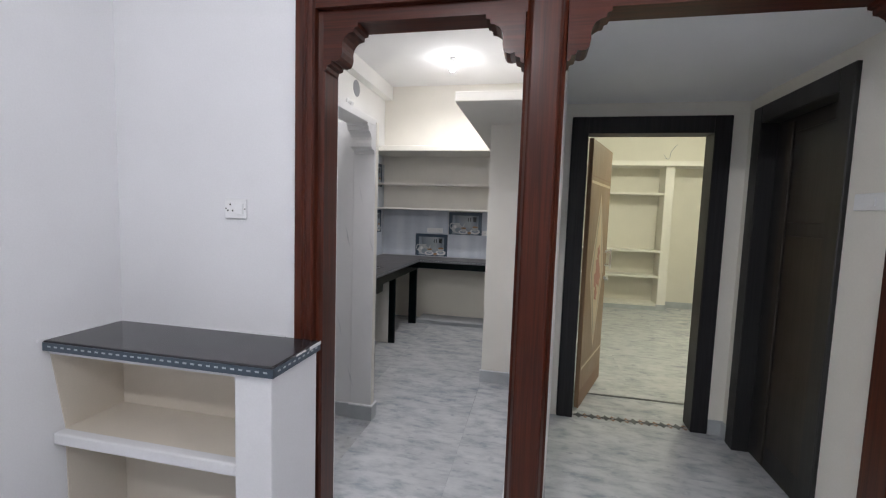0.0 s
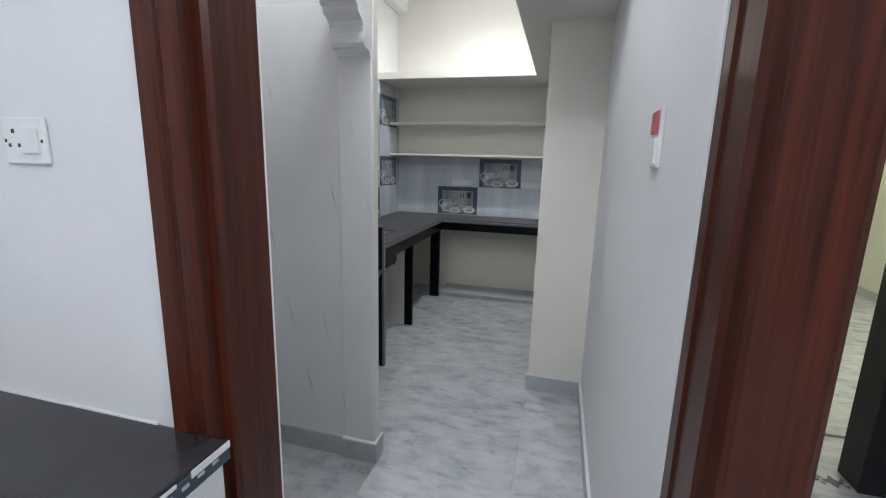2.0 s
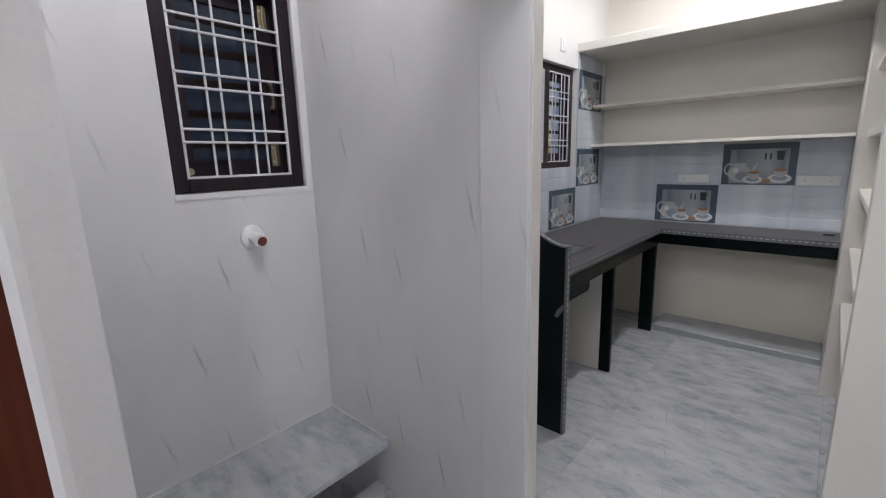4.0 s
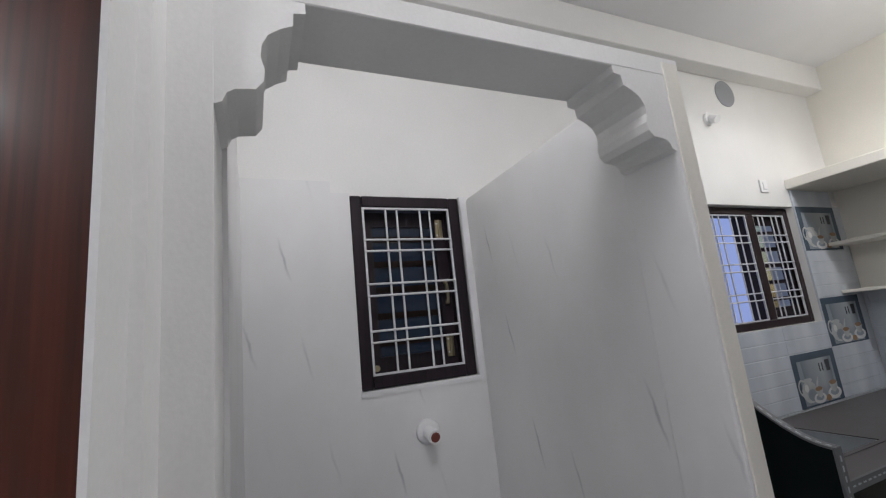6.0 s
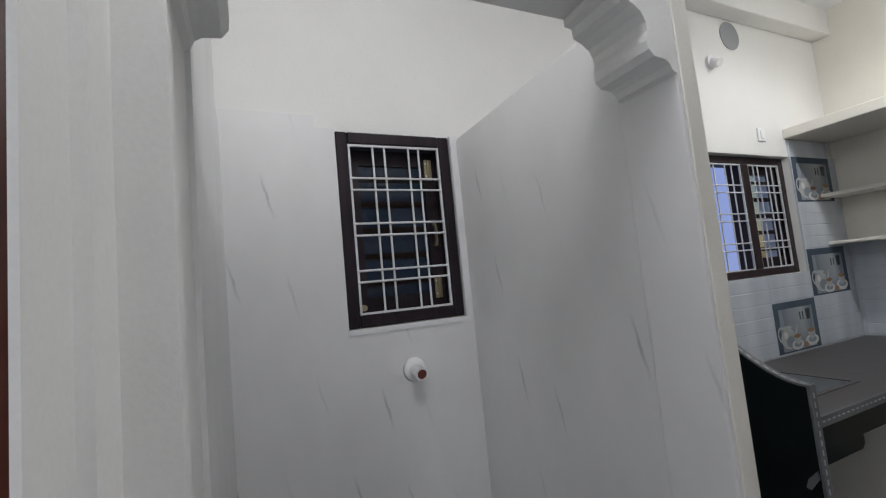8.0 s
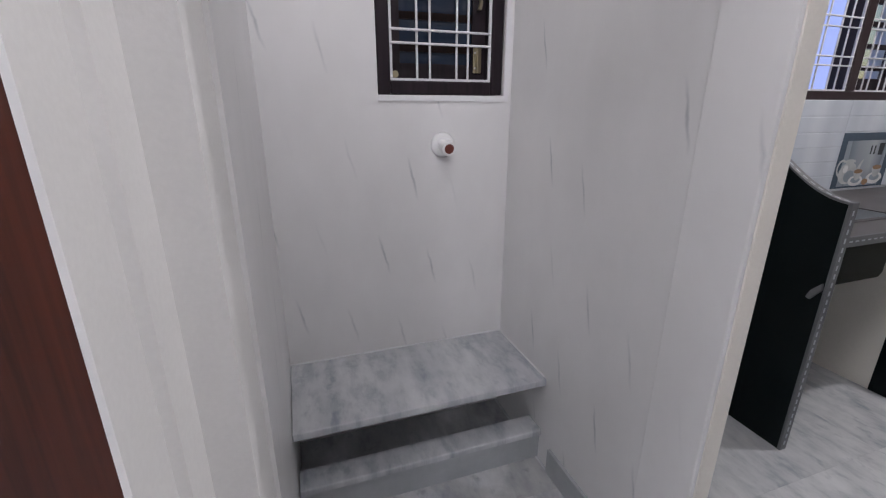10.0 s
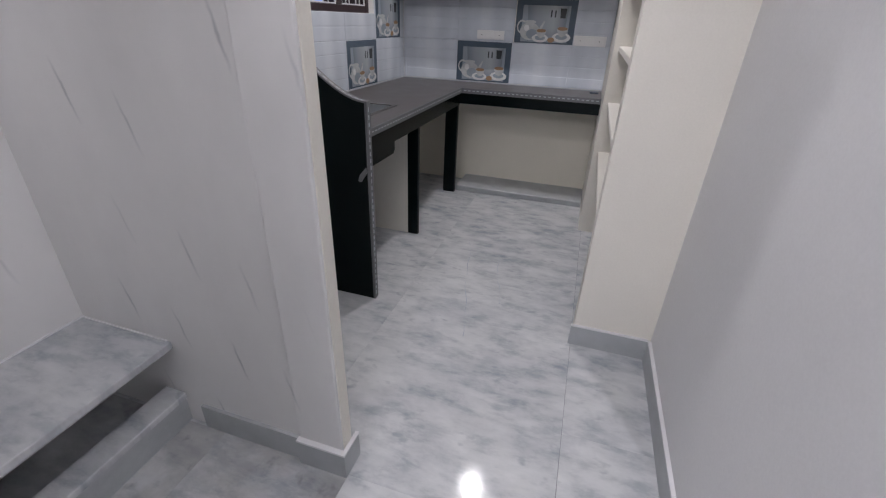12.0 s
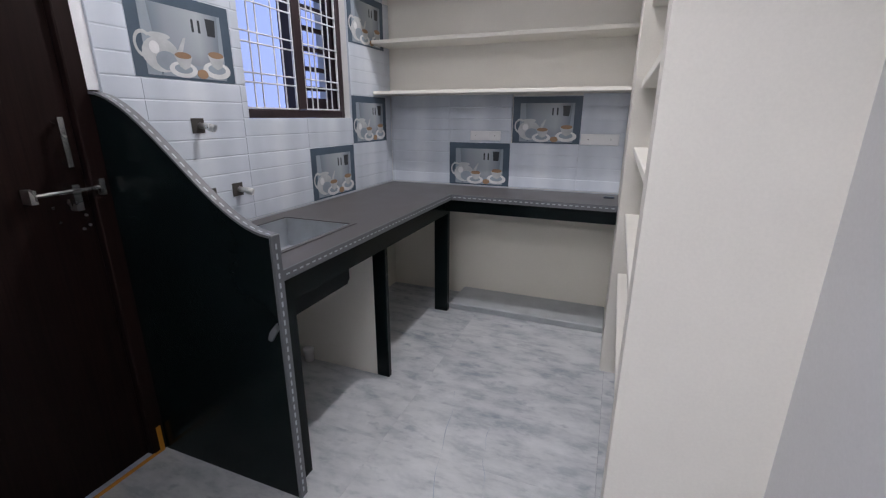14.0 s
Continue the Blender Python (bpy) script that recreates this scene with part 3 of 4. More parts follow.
# ---------- side door ----------
d3 = thing("door_3", "dark brown wooden outside door with bolt and pull handle", "door", kind="structure", at=(XL, 3.66, 0))
for r in ((XL - 0.09, XL + 0.002, 3.282, 3.35, 0.0, 2.058), (XL - 0.09, XL + 0.002, 3.985, 4.0694, 0.0, 2.058), (XL - 0.09, XL + 0.002, 3.35, 3.985, 1.99, 2.058)):
    into(part("door_frame", box(*r, 0.004), DOOR_DARK), d3)
dl = into(part("leaf", box(XL - 0.062, XL - 0.026, 3.352, 3.983, 0.012, 1.988, 0.003), DOOR_DARK), d3)
hang(dl, part("pull_handle", boxes((XL - 0.026, XL + 0.012, 3.924, 3.938, 1.318, 1.332), (XL - 0.026, XL + 0.012, 3.924, 3.938, 1.192, 1.206), (XL + 0.007, XL + 0.014, 3.923, 3.939, 1.185, 1.340)), STEEL, None, "satin steel pull handle"))
bolt = hang(dl, part("tower_bolt", rod((XL + 0.012, 3.80, 1.107), (XL + 0.012, 4.010, 1.112), 0.007), STEEL, None, "steel sliding bolt"))
hang(dl, part("bolt_bracket", boxes((XL - 0.026, XL + 0.020, 3.800, 3.818, 1.085, 1.128), (XL - 0.026, XL + 0.020, 3.915, 3.937, 1.045, 1.13), (XL + 0.002, XL + 0.020, 3.998, 4.016, 1.085, 1.14)), STEEL))
for y, z in ((3.87, 1.06), (3.88, 1.01), (3.96, 1.02), (3.965, 0.985), (3.945, 0.975)):
    hang(dl, part("screw", rod((XL - 0.027, y, z), (XL - 0.020, y, z), 0.005, 8), STEEL))
into(part("plaster_strip", box(XL - 0.005, XL + 0.003, 4.036, 4.074, 1.425, 2.06, 0.001), WALL, None, "white plaster edge beside the tiles"), d3)
into(part("primer_strip", boxes((XL - 0.003, XL + 0.0035, 3.36, 4.010, 0.0, 0.012), (XL - 0.003, XL + 0.0045, 4.010, 4.028, 0.0, 0.12)), YELLOW, None, "strip of yellow primer paint at the foot"), d3)

# ---------- kitchen counters ----------
CT = 0.855
def edge_dashes(a, b, n, size):
    """Small white inlay bars along a line a to b, each a box of the given size."""
    bm = bmesh.new()
    a, b = Vector(a), Vector(b)
    s = Vector(size) / 2
    for k in range(n):
        c = a + (b - a) * ((k + 0.5) / n)
        bx(bm, c.x - s.x, c.x + s.x, c.y - s.y, c.y + s.y, c.z - s.z, c.z + s.z)
    return bm


top = thing("kitchen_worktop", "L-shaped dusty grey granite worktop with dashed edge inlay", "worktop", at=(-1.2, 5.2, CT))
SX0, SX1, SY0, SY1 = -1.50, -1.12, 4.22, 4.76
into(part("slab", cells(bmesh.new(), "z", CT - 0.03, CT, XL + 0.012, 0.058, 4.0715, YB - 0.012, [(SX0, SX1, SY0, SY1), (-0.972, 0.058, 4.0715, 5.706)]), GREY_TOP), top)
edging = into(part("edge", boxes((-0.972, -0.962, 4.0715, 5.696, CT - 0.034, CT + 0.003), (-0.972, 0.058, 5.696, 5.706, CT - 0.034, CT + 0.003)), EDGE_GREY, None, "grey stone edging"), top)
hang(edging, tagged(part("edge_inlay", edge_dashes((-0.9615, 4.12, CT - 0.014), (-0.9615, 5.69, CT - 0.014), 46, (0.002, 0.017, 0.005)), DASH), kind="stuff"))
hang(edging, tagged(part("edge_inlay", edge_dashes((-0.95, 5.6955, CT - 0.014), (0.05, 5.6955, CT - 0.014), 30, (0.017, 0.002, 0.005)), DASH), kind="stuff"))
into(part("apron", boxes((-0.995, -0.978, 4.0715, 5.722, CT - 0.125, CT - 0.034), (-0.978, 0.058, 5.722, 5.738, CT - 0.115, CT - 0.034)), BLACK, None, "black granite apron"), top)
into(part("upstand", boxes((XL + 0.012, XL + 0.02, 4.12, YB - 0.02, CT, CT + 0.006), (XL + 0.02, 0.058, YB - 0.02, YB - 0.012, CT, CT + 0.006)), DASH, None, "white joint line along the wall"), top)
into(part("rubble", box(-0.03, 0.035, 5.95, 5.99, CT, CT + 0.012, 0.004), BLACK_EDGE, None, "offcut of dark stone left on the worktop"), top)

sink = thing("kitchen_sink", "stainless steel kitchen sink set in the worktop", "sink", at=(-1.31, 4.49, CT))
into(part("basin", cells(bmesh.new(), "x", SX0 + 0.001, SX0 + 0.007, SY0 + 0.001, SY1 - 0.001, CT - 0.15, CT - 0.001, []), FILM), sink)
into(part("basin", cells(bmesh.new(), "x", SX1 - 0.007, SX1 - 0.001, SY0 + 0.001, SY1 - 0.001, CT - 0.15, CT - 0.001, []), FILM), sink)
into(part("basin", cells(bmesh.new(), "y", SY0 + 0.001, SY0 + 0.007, SX0 + 0.007, SX1 - 0.007, CT - 0.15, CT - 0.001, []), FILM), sink)
into(part("basin", cells(bmesh.new(), "y", SY1 - 0.007, SY1 - 0.001, SX0 + 0.007, SX1 - 0.007, CT - 0.15, CT - 0.001, []), FILM), sink)
basin = into(part("basin_floor", box(SX0 + 0.007, SX1 - 0.007, SY0 + 0.007, SY1 - 0.007, CT - 0.15, CT - 0.142), FILM), sink)
hang(basin, part("drain", rod((-1.31, 4.49, CT - 0.142), (-1.31, 4.49, CT - 0.138), 0.035, 20), BRASSY))
into(part("rim", boxes((SX0 - 0.02, SX0 + 0.002, SY0 - 0.02, SY1 + 0.02, CT + 0.0005, CT + 0.004), (SX1 - 0.002, SX1 + 0.02, SY0 - 0.02, SY1 + 0.02, CT + 0.0005, CT + 0.004),
                       (SX0 + 0.002, SX1 - 0.002, SY0 - 0.02, SY0 + 0.002, CT + 0.0005, CT + 0.004), (SX0 + 0.002, SX1 - 0.002, SY1 - 0.002, SY1 + 0.02, CT + 0.0005, CT + 0.004)), GREY_TOP), sink)
into(part("support_bracket", prism([(4.10, CT - 0.125), (4.62, CT - 0.125), (4.62, CT - 0.215), (4.60, CT - 0.235), (4.10, CT - 0.235)], "x", -1.08, -1.05), BLACK, None, "black stone sink support"), sink)

# end panel with the swooping top
panel = thing("counter_end_panel", "tall black granite end panel with a curved top edge", "counter panel", at=(-1.3, 4.09, 0))
curve = []
for k in range(25):
    s = k / 24
    e = s * s * (3 - 2 * s)
    curve.append((-0.93 - 0.6865 * s, 0.992 + 0.035 * s + 0.385 * e))
into(part("slab", prism([(-1.6165, 0.0), (-0.93, 0.0)] + curve, "y", 4.038, 4.0655), BLACK), panel)
cap = bmesh.new()
for (x0, z0), (x1, z1) in zip(curve, curve[1:]):
    prism([(x0, z0), (x1, z1), (x1, z1 + 0.008), (x0, z0 + 0.008)], "y", 4.034, 4.070, bm=cap)
into(part("top_edge", cap, EDGE_GREY, None, "grey stone edging along the curve"), panel)
into(part("front_edge", box(-0.93, -0.918, 4.034, 4.070, 0.0, 1.0, 0.002), EDGE_GREY), panel)
into(tagged(part("edge_inlay", edge_dashes((-0.9175, 4.049, 0.02), (-0.9175, 4.049, 0.98), 30, (0.002, 0.006, 0.018)), DASH), kind="stuff"), panel)
dash = bmesh.new()
for k in range(0, 24):
    (x0, z0), (x1, z1) = curve[k], curve[k + 1]
    prism([(x0 * 0.8 + x1 * 0.2, z0 * 0.8 + z1 * 0.2 + 0.0072), (x0 * 0.25 + x1 * 0.75, z0 * 0.25 + z1 * 0.75 + 0.0072),
           (x0 * 0.25 + x1 * 0.75, z0 * 0.25 + z1 * 0.75 + 0.009), (x0 * 0.8 + x1 * 0.2, z0 * 0.8 + z1 * 0.2 + 0.009)], "y", 4.046, 4.051, bm=dash)
into(tagged(part("edge_inlay", dash, DASH), kind="stuff"), panel)
into(part("clip", prism([(-0.975, 0.645), (-0.962, 0.64), (-0.932, 0.685), (-0.935, 0.71), (-0.965, 0.675)], "y", 4.028, 4.038), EDGE_GREY, None, "small grey patch of mortar"), panel)

def post(name, x0, x1, y0, y1, label):
    return tagged(part(name, box(x0, x1, y0, y1, 0.0, CT - 0.03, 0.002), BLACK), label, "counter post", "posts under the worktop")


post("counter_post", -1.05, -0.968, 4.0725, 4.165, "black granite upright beside the end panel")
post("counter_post", -1.062, -0.990, 4.843, 4.873, "black granite upright dividing the under-counter bays")
post("counter_post", -1.095, -0.997, 5.735, 5.775, "black granite corner upright under the worktop")
setting("under_counter_wall", prism([(XL, 4.0715), (XL + 0.011, 4.0715), (XL + 0.011, YB - 0.011), (0.06, YB - 0.011), (0.06, YB), (XL, YB)], "z", 0.0, CT - 0.031), CREAM, "cream painted wall under the worktop", "wall")
setting("under_counter_divider", boxes((XL + 0.011, -1.062, 4.848, 4.93, 0.0, CT - 0.031)), CREAM_PALE, "cream plastered divider between the bays", "wall")
drain = thing("drain_pipe_stub", "short white plastic drain pipe stub on the floor under the worktop", "pipe", at=(-1.50, 4.83, 0))
part("pipe", lathe([(0.024, 0.0), (0.024, 0.052), (0.030, 0.054), (0.030, 0.078), (0.025, 0.080)], 18), PLASTIC, drain, "", True)
setting("platform", box(-0.995, 0.058, 5.795, YB - 0.011, 0.0, 0.036, 0.002), SKIRT, "low grey marble step under the end counter", "platform")
# darker skirting stone on this slab puts the counter's shade into its colour
setting("platform_top", box(-0.996, 0.058, 5.779, YB - 0.0115, 0.0362, 0.052, 0.006), SKIRT, "rounded marble slab on the step under the end counter", "platform")

# ---------- shelves ----------
def shelf(name, r, label, group, m=CREAM_PALE):
    return tagged(part(name, box(*r, 0.003), m), label, "shelf", group)


shelf("wall_shelf", (XL + 0.012, 0.058, 5.86, YB, 1.812, 1.835), "cream plastered wall shelf above the worktop", "shelves over the worktop")
shelf("wall_shelf", (XL + 0.012, 0.058, 5.86, YB, 1.490, 1.512), "cream plastered wall shelf above the worktop", "shelves over the worktop")
for z in (0.58, 0.89, 1.21, 1.50, 1.83):
    shelf("niche_shelf", (0.09, XR, 4.152, 5.332, z - 0.03, z), "cream plastered shelf board in the niche", "shelves in the niche")

# ---------- skirting ----------
setting("baseboard_passage", prism([(XR - 0.013, 2.165), (XR, 2.165), (XR, 4.022), (XR - 0.013, 4.022)], "z", 0.0, 0.10), SKIRT, "grey marble skirting", "baseboard")
setting("baseboard_stub", box(0.070, XR - 0.001, 4.022, 4.034, 0.0, 0.10), SKIRT, "grey marble skirting", "baseboard")
setting("baseboard_lobby", boxes((LOBBY_X - 0.014, LOBBY_X, 3.463, DOOR_Y, 0, 0.10), (LOBBY_X - 0.014, LOBBY_X, 2.16, 2.564, 0, 0.10), (1.716, LOBBY_X - 0.014, DOOR_Y - 0.014, DOOR_Y, 0, 0.10)), SKIRT, "grey marble skirting", "baseboard")

setting("skirting_paint_line", boxes((XR - 0.014, XR - 0.0005, 2.17, 4.021, 0.1005, 0.108), (0.069, XR - 0.014, 4.021, 4.0345, 0.1005, 0.106)), WALL, "thin white paint line on the skirting top", "trim")
setting("post_paint_line", boxes((-0.737, -0.563, 3.085, 3.103, 0.1005, 0.108), (-0.5755, -0.563, 3.103, 3.183, 0.1005, 0.108)), WALL, "thin white paint line on the skirting top", "trim")

# ---------- small fittings on walls ----------
def plate(name, label, centre, normal, w, h, bits, category="switch"):
    """A switch or socket plate: bits are (u, v, w, h, depth, material) on its face."""
    ax = {"x": Matrix.Rotation(radians(90), 4, "Z"), "-x": Matrix.Rotation(radians(-90), 4, "Z"), "-y": Matrix.Identity(4)}[normal]
    t = tagged(new(name), label, category)
    t.empty_display_size = 0.02
    t.matrix_basis = Matrix.Translation(centre) @ ax
    cover = part("cover", box(-w / 2, w / 2, -0.010, 0.0, -h / 2, h / 2, 0.003), PLASTIC, t)
    for u, v, bw, bh, d, m, kind in bits:
        part(kind, box(u - bw / 2, u + bw / 2, -0.010 - d, -0.009, v - bh / 2, v + bh / 2, 0.001), m, cover)
    return t


DARKPIN = plain("socket_hole", (0.05, 0.045, 0.04), 0.6, relief=0.0)
plate("wall_socket", "white plastic wall socket with a switch beside it", (-0.778, HALL_Y, 1.452), "-y", 0.105, 0.085,
      [(0.020, 0.0, 0.040, 0.045, 0.006, PLASTIC, "switch"), (-0.025, 0.018, 0.008, 0.008, 0.001, DARKPIN, "pin_hole"), (-0.037, -0.008, 0.007, 0.007, 0.001, DARKPIN, "pin_hole"),
       (-0.013, -0.008, 0.007, 0.007, 0.001, DARKPIN, "pin_hole"), (-0.046, 0.0, 0.006, 0.006, 0.001, DARKPIN, "screw"), (0.046, 0.0, 0.006, 0.006, 0.001, DARKPIN, "screw")], "socket")
plate("wall_switch", "white switch plate with a red rocker", (XR, 2.53, 1.502), "-x", 0.09, 0.14,
      [(0.0, 0.034, 0.062, 0.050, 0.006, RED, "rocker"), (0.0, -0.030, 0.062, 0.058, 0.005, PLASTIC, "rocker")])
plate("worktop_socket", "white socket plate on the tiles", (-0.86, YB - 0.0125, 1.217), "-y", 0.22, 0.065,
      [(0.0, 0.0, 0.05, 0.04, 0.004, PLASTIC, "switch"), (-0.07, 0.0, 0.006, 0.006, 0.001, DARKPIN, "pin_hole"), (0.07, 0.0, 0.006, 0.006, 0.001, DARKPIN, "pin_hole")], "socket")
plate("worktop_socket", "white socket plate on the tiles", (-0.095, YB - 0.0125, 1.205), "-y", 0.235, 0.07,
      [(0.0, 0.0, 0.05, 0.04, 0.004, PLASTIC, "switch"), (-0.07, 0.0, 0.006, 0.006, 0.001, DARKPIN, "pin_hole"), (0.07, 0.0, 0.006, 0.006, 0.001, DARKPIN, "pin_hole")], "socket")
plate("window_switch", "small white switch plate above the kitchen window", (XL, 5.315, 2.222), "x", 0.075, 0.085, [(0.0, 0.0, 0.03, 0.05, 0.005, PLASTIC, "rocker")])
plate("lobby_switch", "white switch plate on the lobby wall", (LOBBY_X, 2.41, 1.565), "-x", 0.20, 0.07, [(0.0, 0.0, 0.05, 0.04, 0.005, PLASTIC, "rocker")])

pipe = thing("water_pipe_stub", "white plastic water pipe stub with a round wall plate", "pipe", at=(XL + 0.045, 2.845, 1.16))
into(part("flange", rod((XL + 0.045, 2.845, 1.165), (XL + 0.053, 2.845, 1.165), 0.046, 28, None, 0.040), PLASTIC, None, "", True), pipe)
elbow = into(part("elbow", rod((XL + 0.053, 2.845, 1.165), (XL + 0.098, 2.845, 1.160), 0.021, 20), PLASTIC), pipe)
into(part("collar", rod((XL + 0.090, 2.845, 1.160), (XL + 0.118, 2.845, 1.156), 0.025, 20), PLASTIC), pipe)
hang(elbow, part("bore", rod((XL + 0.117, 2.845, 1.156), (XL + 0.1195, 2.845, 1.1555), 0.017, 18), PIPE_RED, None, "brown pipe mouth"))

vent = thing("vent_hole", "round grey covered exhaust hole high on the wall", "vent", at=(XL, 5.155, 2.862))
into(part("cover", rod((XL + 0.001, 5.155, 2.862), (XL + 0.004, 5.155, 2.862), 0.093, 36), GREY_CAP), vent)
bulbh = thing("bulb_holder", "small white round bulb holder on the wall", "lamp holder", at=(XL, 4.920, 2.652))
into(part("base", rod((XL, 4.920, 2.652), (XL + 0.018, 4.920, 2.652), 0.042, 20), PLASTIC), bulbh)
into(part("socket", rod((XL + 0.018, 4.920, 2.652), (XL + 0.06, 4.920, 2.625), 0.026, 16), PLASTIC), bulbh)

def tap_stub(y, z, spout):
    t = thing("tap_stub", "steel water outlet in a cut tile hole" if spout else "square hole cut in the tile for plumbing", "tap", at=(XL + 0.012, y, z))
    into(part("cut_out", box(XL + 0.0145, XL + 0.0155, y - 0.03, y + 0.03, z - 0.03, z + 0.03), DARKPIN, None, "dark square cut-out"), t)
    if spout:
        into(part("spout", rod((XL + 0.0155, y + 0.01, z), (XL + 0.075, y + 0.01, z - 0.004), 0.012, 14), STEEL), t)
        into(part("tip", rod((XL + 0.06, y + 0.01, z - 0.004), (XL + 0.085, y + 0.02, z - 0.012), 0.016, 14), STEEL), t)


tap_stub(4.42, 1.305, True)
tap_stub(4.58, 1.018, True)
tap_stub(4.432, 1.012, False)

BULB_GLOW = glow("bulb_glow", (1.0, 0.97, 0.92), 40)


def ceiling_bulb(x, y):
    t = thing("ceiling_bulb", "white LED bulb glowing in a ceiling holder", "lamp", "ceiling bulbs", at=(x, y, CEILING))
    part("holder", rod((0, 0, -0.05), (0, 0, 0), 0.035, 18), PLASTIC, t)
    part("globe", lathe([(0.012, -0.05), (0.028, -0.058), (0.033, -0.08), (0.035, -0.105), (0.033, -0.125), (0.024, -0.14), (0.008, -0.146)]), BULB_GLOW, t, "glowing bulb", True)


# the second spot is a bulb shape added for the passage fill, no known fixture
for spot in ((-0.49, 5.14), (-0.30, 2.62), (0.0, -0.6), (1.75, 1.0), (2.5, 5.6)):
    ceiling_bulb(*spot)


# ---------- hall shelf counter ----------
HC = thing("hall_shelf_counter", "white plastered shelf counter with a black granite top", "shelf counter", at=(-0.93, 1.8, 0))
into(part("end_wall", box(-0.545, -0.395, 1.668, HALL_Y - 0.001, 0.0, 0.866, 0.006, 2), WALL, None, "white plastered end wall"), HC)
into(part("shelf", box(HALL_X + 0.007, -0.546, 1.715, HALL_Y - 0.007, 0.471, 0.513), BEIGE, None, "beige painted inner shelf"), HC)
into(part("shelf_lip", box(HALL_X + 0.001, -0.5455, 1.674, 1.722, 0.464, 0.5145, 0.010, 3), WALL, None, "white rounded front lip"), HC)
into(part("top_support", box(HALL_X + 0.001, -0.5455, 1.672, HALL_Y - 0.001, 0.849, 0.866), WALL), HC)
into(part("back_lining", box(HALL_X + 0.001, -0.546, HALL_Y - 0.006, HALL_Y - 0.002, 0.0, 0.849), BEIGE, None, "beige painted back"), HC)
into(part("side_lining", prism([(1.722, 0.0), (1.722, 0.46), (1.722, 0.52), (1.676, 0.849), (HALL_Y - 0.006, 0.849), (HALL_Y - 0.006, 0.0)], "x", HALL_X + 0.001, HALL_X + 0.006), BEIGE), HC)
slab_top = into(part("granite_top", box(HALL_X + 0.001, -0.380, 1.652, HALL_Y - 0.002, 0.867, 0.909, 0.006, 2), HALL_TOP, None, "polished black granite top"), HC)
hang(slab_top, part("edge_strip", boxes((HALL_X + 0.002, -0.378, 1.649, 1.653, 0.868, 0.901), (-0.381, -0.377, 1.653, 1.99, 0.868, 0.901)), BLACK_EDGE, None, "blue-grey edge strip"))
hang(slab_top, tagged(part("edge_inlay", edge_dashes((HALL_X + 0.02, 1.6485, 0.887), (-0.39, 1.6485, 0.887), 30, (0.015, 0.002, 0.006)), DASH), kind="stuff"))
hang(slab_top, tagged(part("edge_inlay", edge_dashes((-0.3765, 1.67, 0.887), (-0.3765, 1.97, 0.887), 9, (0.002, 0.015, 0.006)), DASH), kind="stuff"))
into(part("mortar", boxes((HALL_X + 0.001, -0.54, HALL_Y - 0.008, HALL_Y - 0.002, 0.907, 0.913), (HALL_X + 0.001, HALL_X + 0.008, 1.63, HALL_Y - 0.008, 0.907, 0.913)), WALL, None, "white paint line along the wall"), HC)
into(part("paint_smear", boxes((-0.3768, -0.3755, 1.90, 1.99, 0.893, 0.907), (-0.3768, -0.3755, 1.80, 1.87, 0.899, 0.906)), WALL, None, "smear of white paint on the edge"), HC)

# ---------- bedroom door ----------
d1 = thing("door_1", "open tan wooden bedroom door in a near-black frame", "door", kind="structure", at=(1.25, DOOR_Y, 0))
FY0, FY1 = DOOR_Y - 0.018, 3.70
for r in ((0.705, 0.817, FY0, FY1, 0.0, 2.158), (1.606, 1.712, FY0, FY1, 0.0, 2.158), (0.817, 1.606, FY0, FY1, 2.045, 2.158)):
    into(part("door_frame", box(*r, 0.004), FRAME_DARK), d1)
ang = math.atan2(0.75, 0.25)
LM = Matrix.Translation((0.840, 3.705, 0)) @ Matrix.Rotation(ang, 4, "Z")


def on_leaf(name, bm, m, label=""):
    ob = part(name, bm, m, None, label)
    ob.matrix_basis = LM
    ob.parent = d1
    ob.matrix_parent_inverse = d1.matrix_basis.inverted()
    return ob


on_leaf("leaf", box(0.0, 0.78, -0.033, 0.0, 0.01, 2.04, 0.003), DOOR_TAN, "tan laminated leaf with a printed diamond")
TAN_LIGHT = plain("pale_door_print", (0.62, 0.50, 0.36), 0.45, var=0.12, scale=12, relief=0.0)
TAN_DARK = plain("brown_door_print", (0.24, 0.12, 0.06), 0.45, var=0.12, relief=0.0)
PINK = plain("pink_flower_print", (0.50, 0.22, 0.17), 0.5, var=0.25, scale=30, relief=0.0)
GREY_PRINT = plain("grey_leaf_print", (0.42, 0.37, 0.30), 0.5, var=0.2, scale=25, relief=0.0)


def print_on(name, pts, depth, m, label=""):
    on_leaf(name, prism(pts, "y", -0.033 - depth, -0.0335), m, label)


print_on("diamond", [(0.40, 0.38), (0.66, 1.02), (0.40, 1.66), (0.14, 1.02)], 0.0008, TAN_LIGHT, "pale diamond with dark outline")
print_on("diamond_inner", [(0.40, 0.45), (0.62, 1.02), (0.40, 1.59), (0.18, 1.02)], 0.0014, GREY_PRINT)
print_on("diamond_field", [(0.40, 0.50), (0.59, 1.02), (0.40, 1.54), (0.21, 1.02)], 0.0020, TAN_LIGHT)
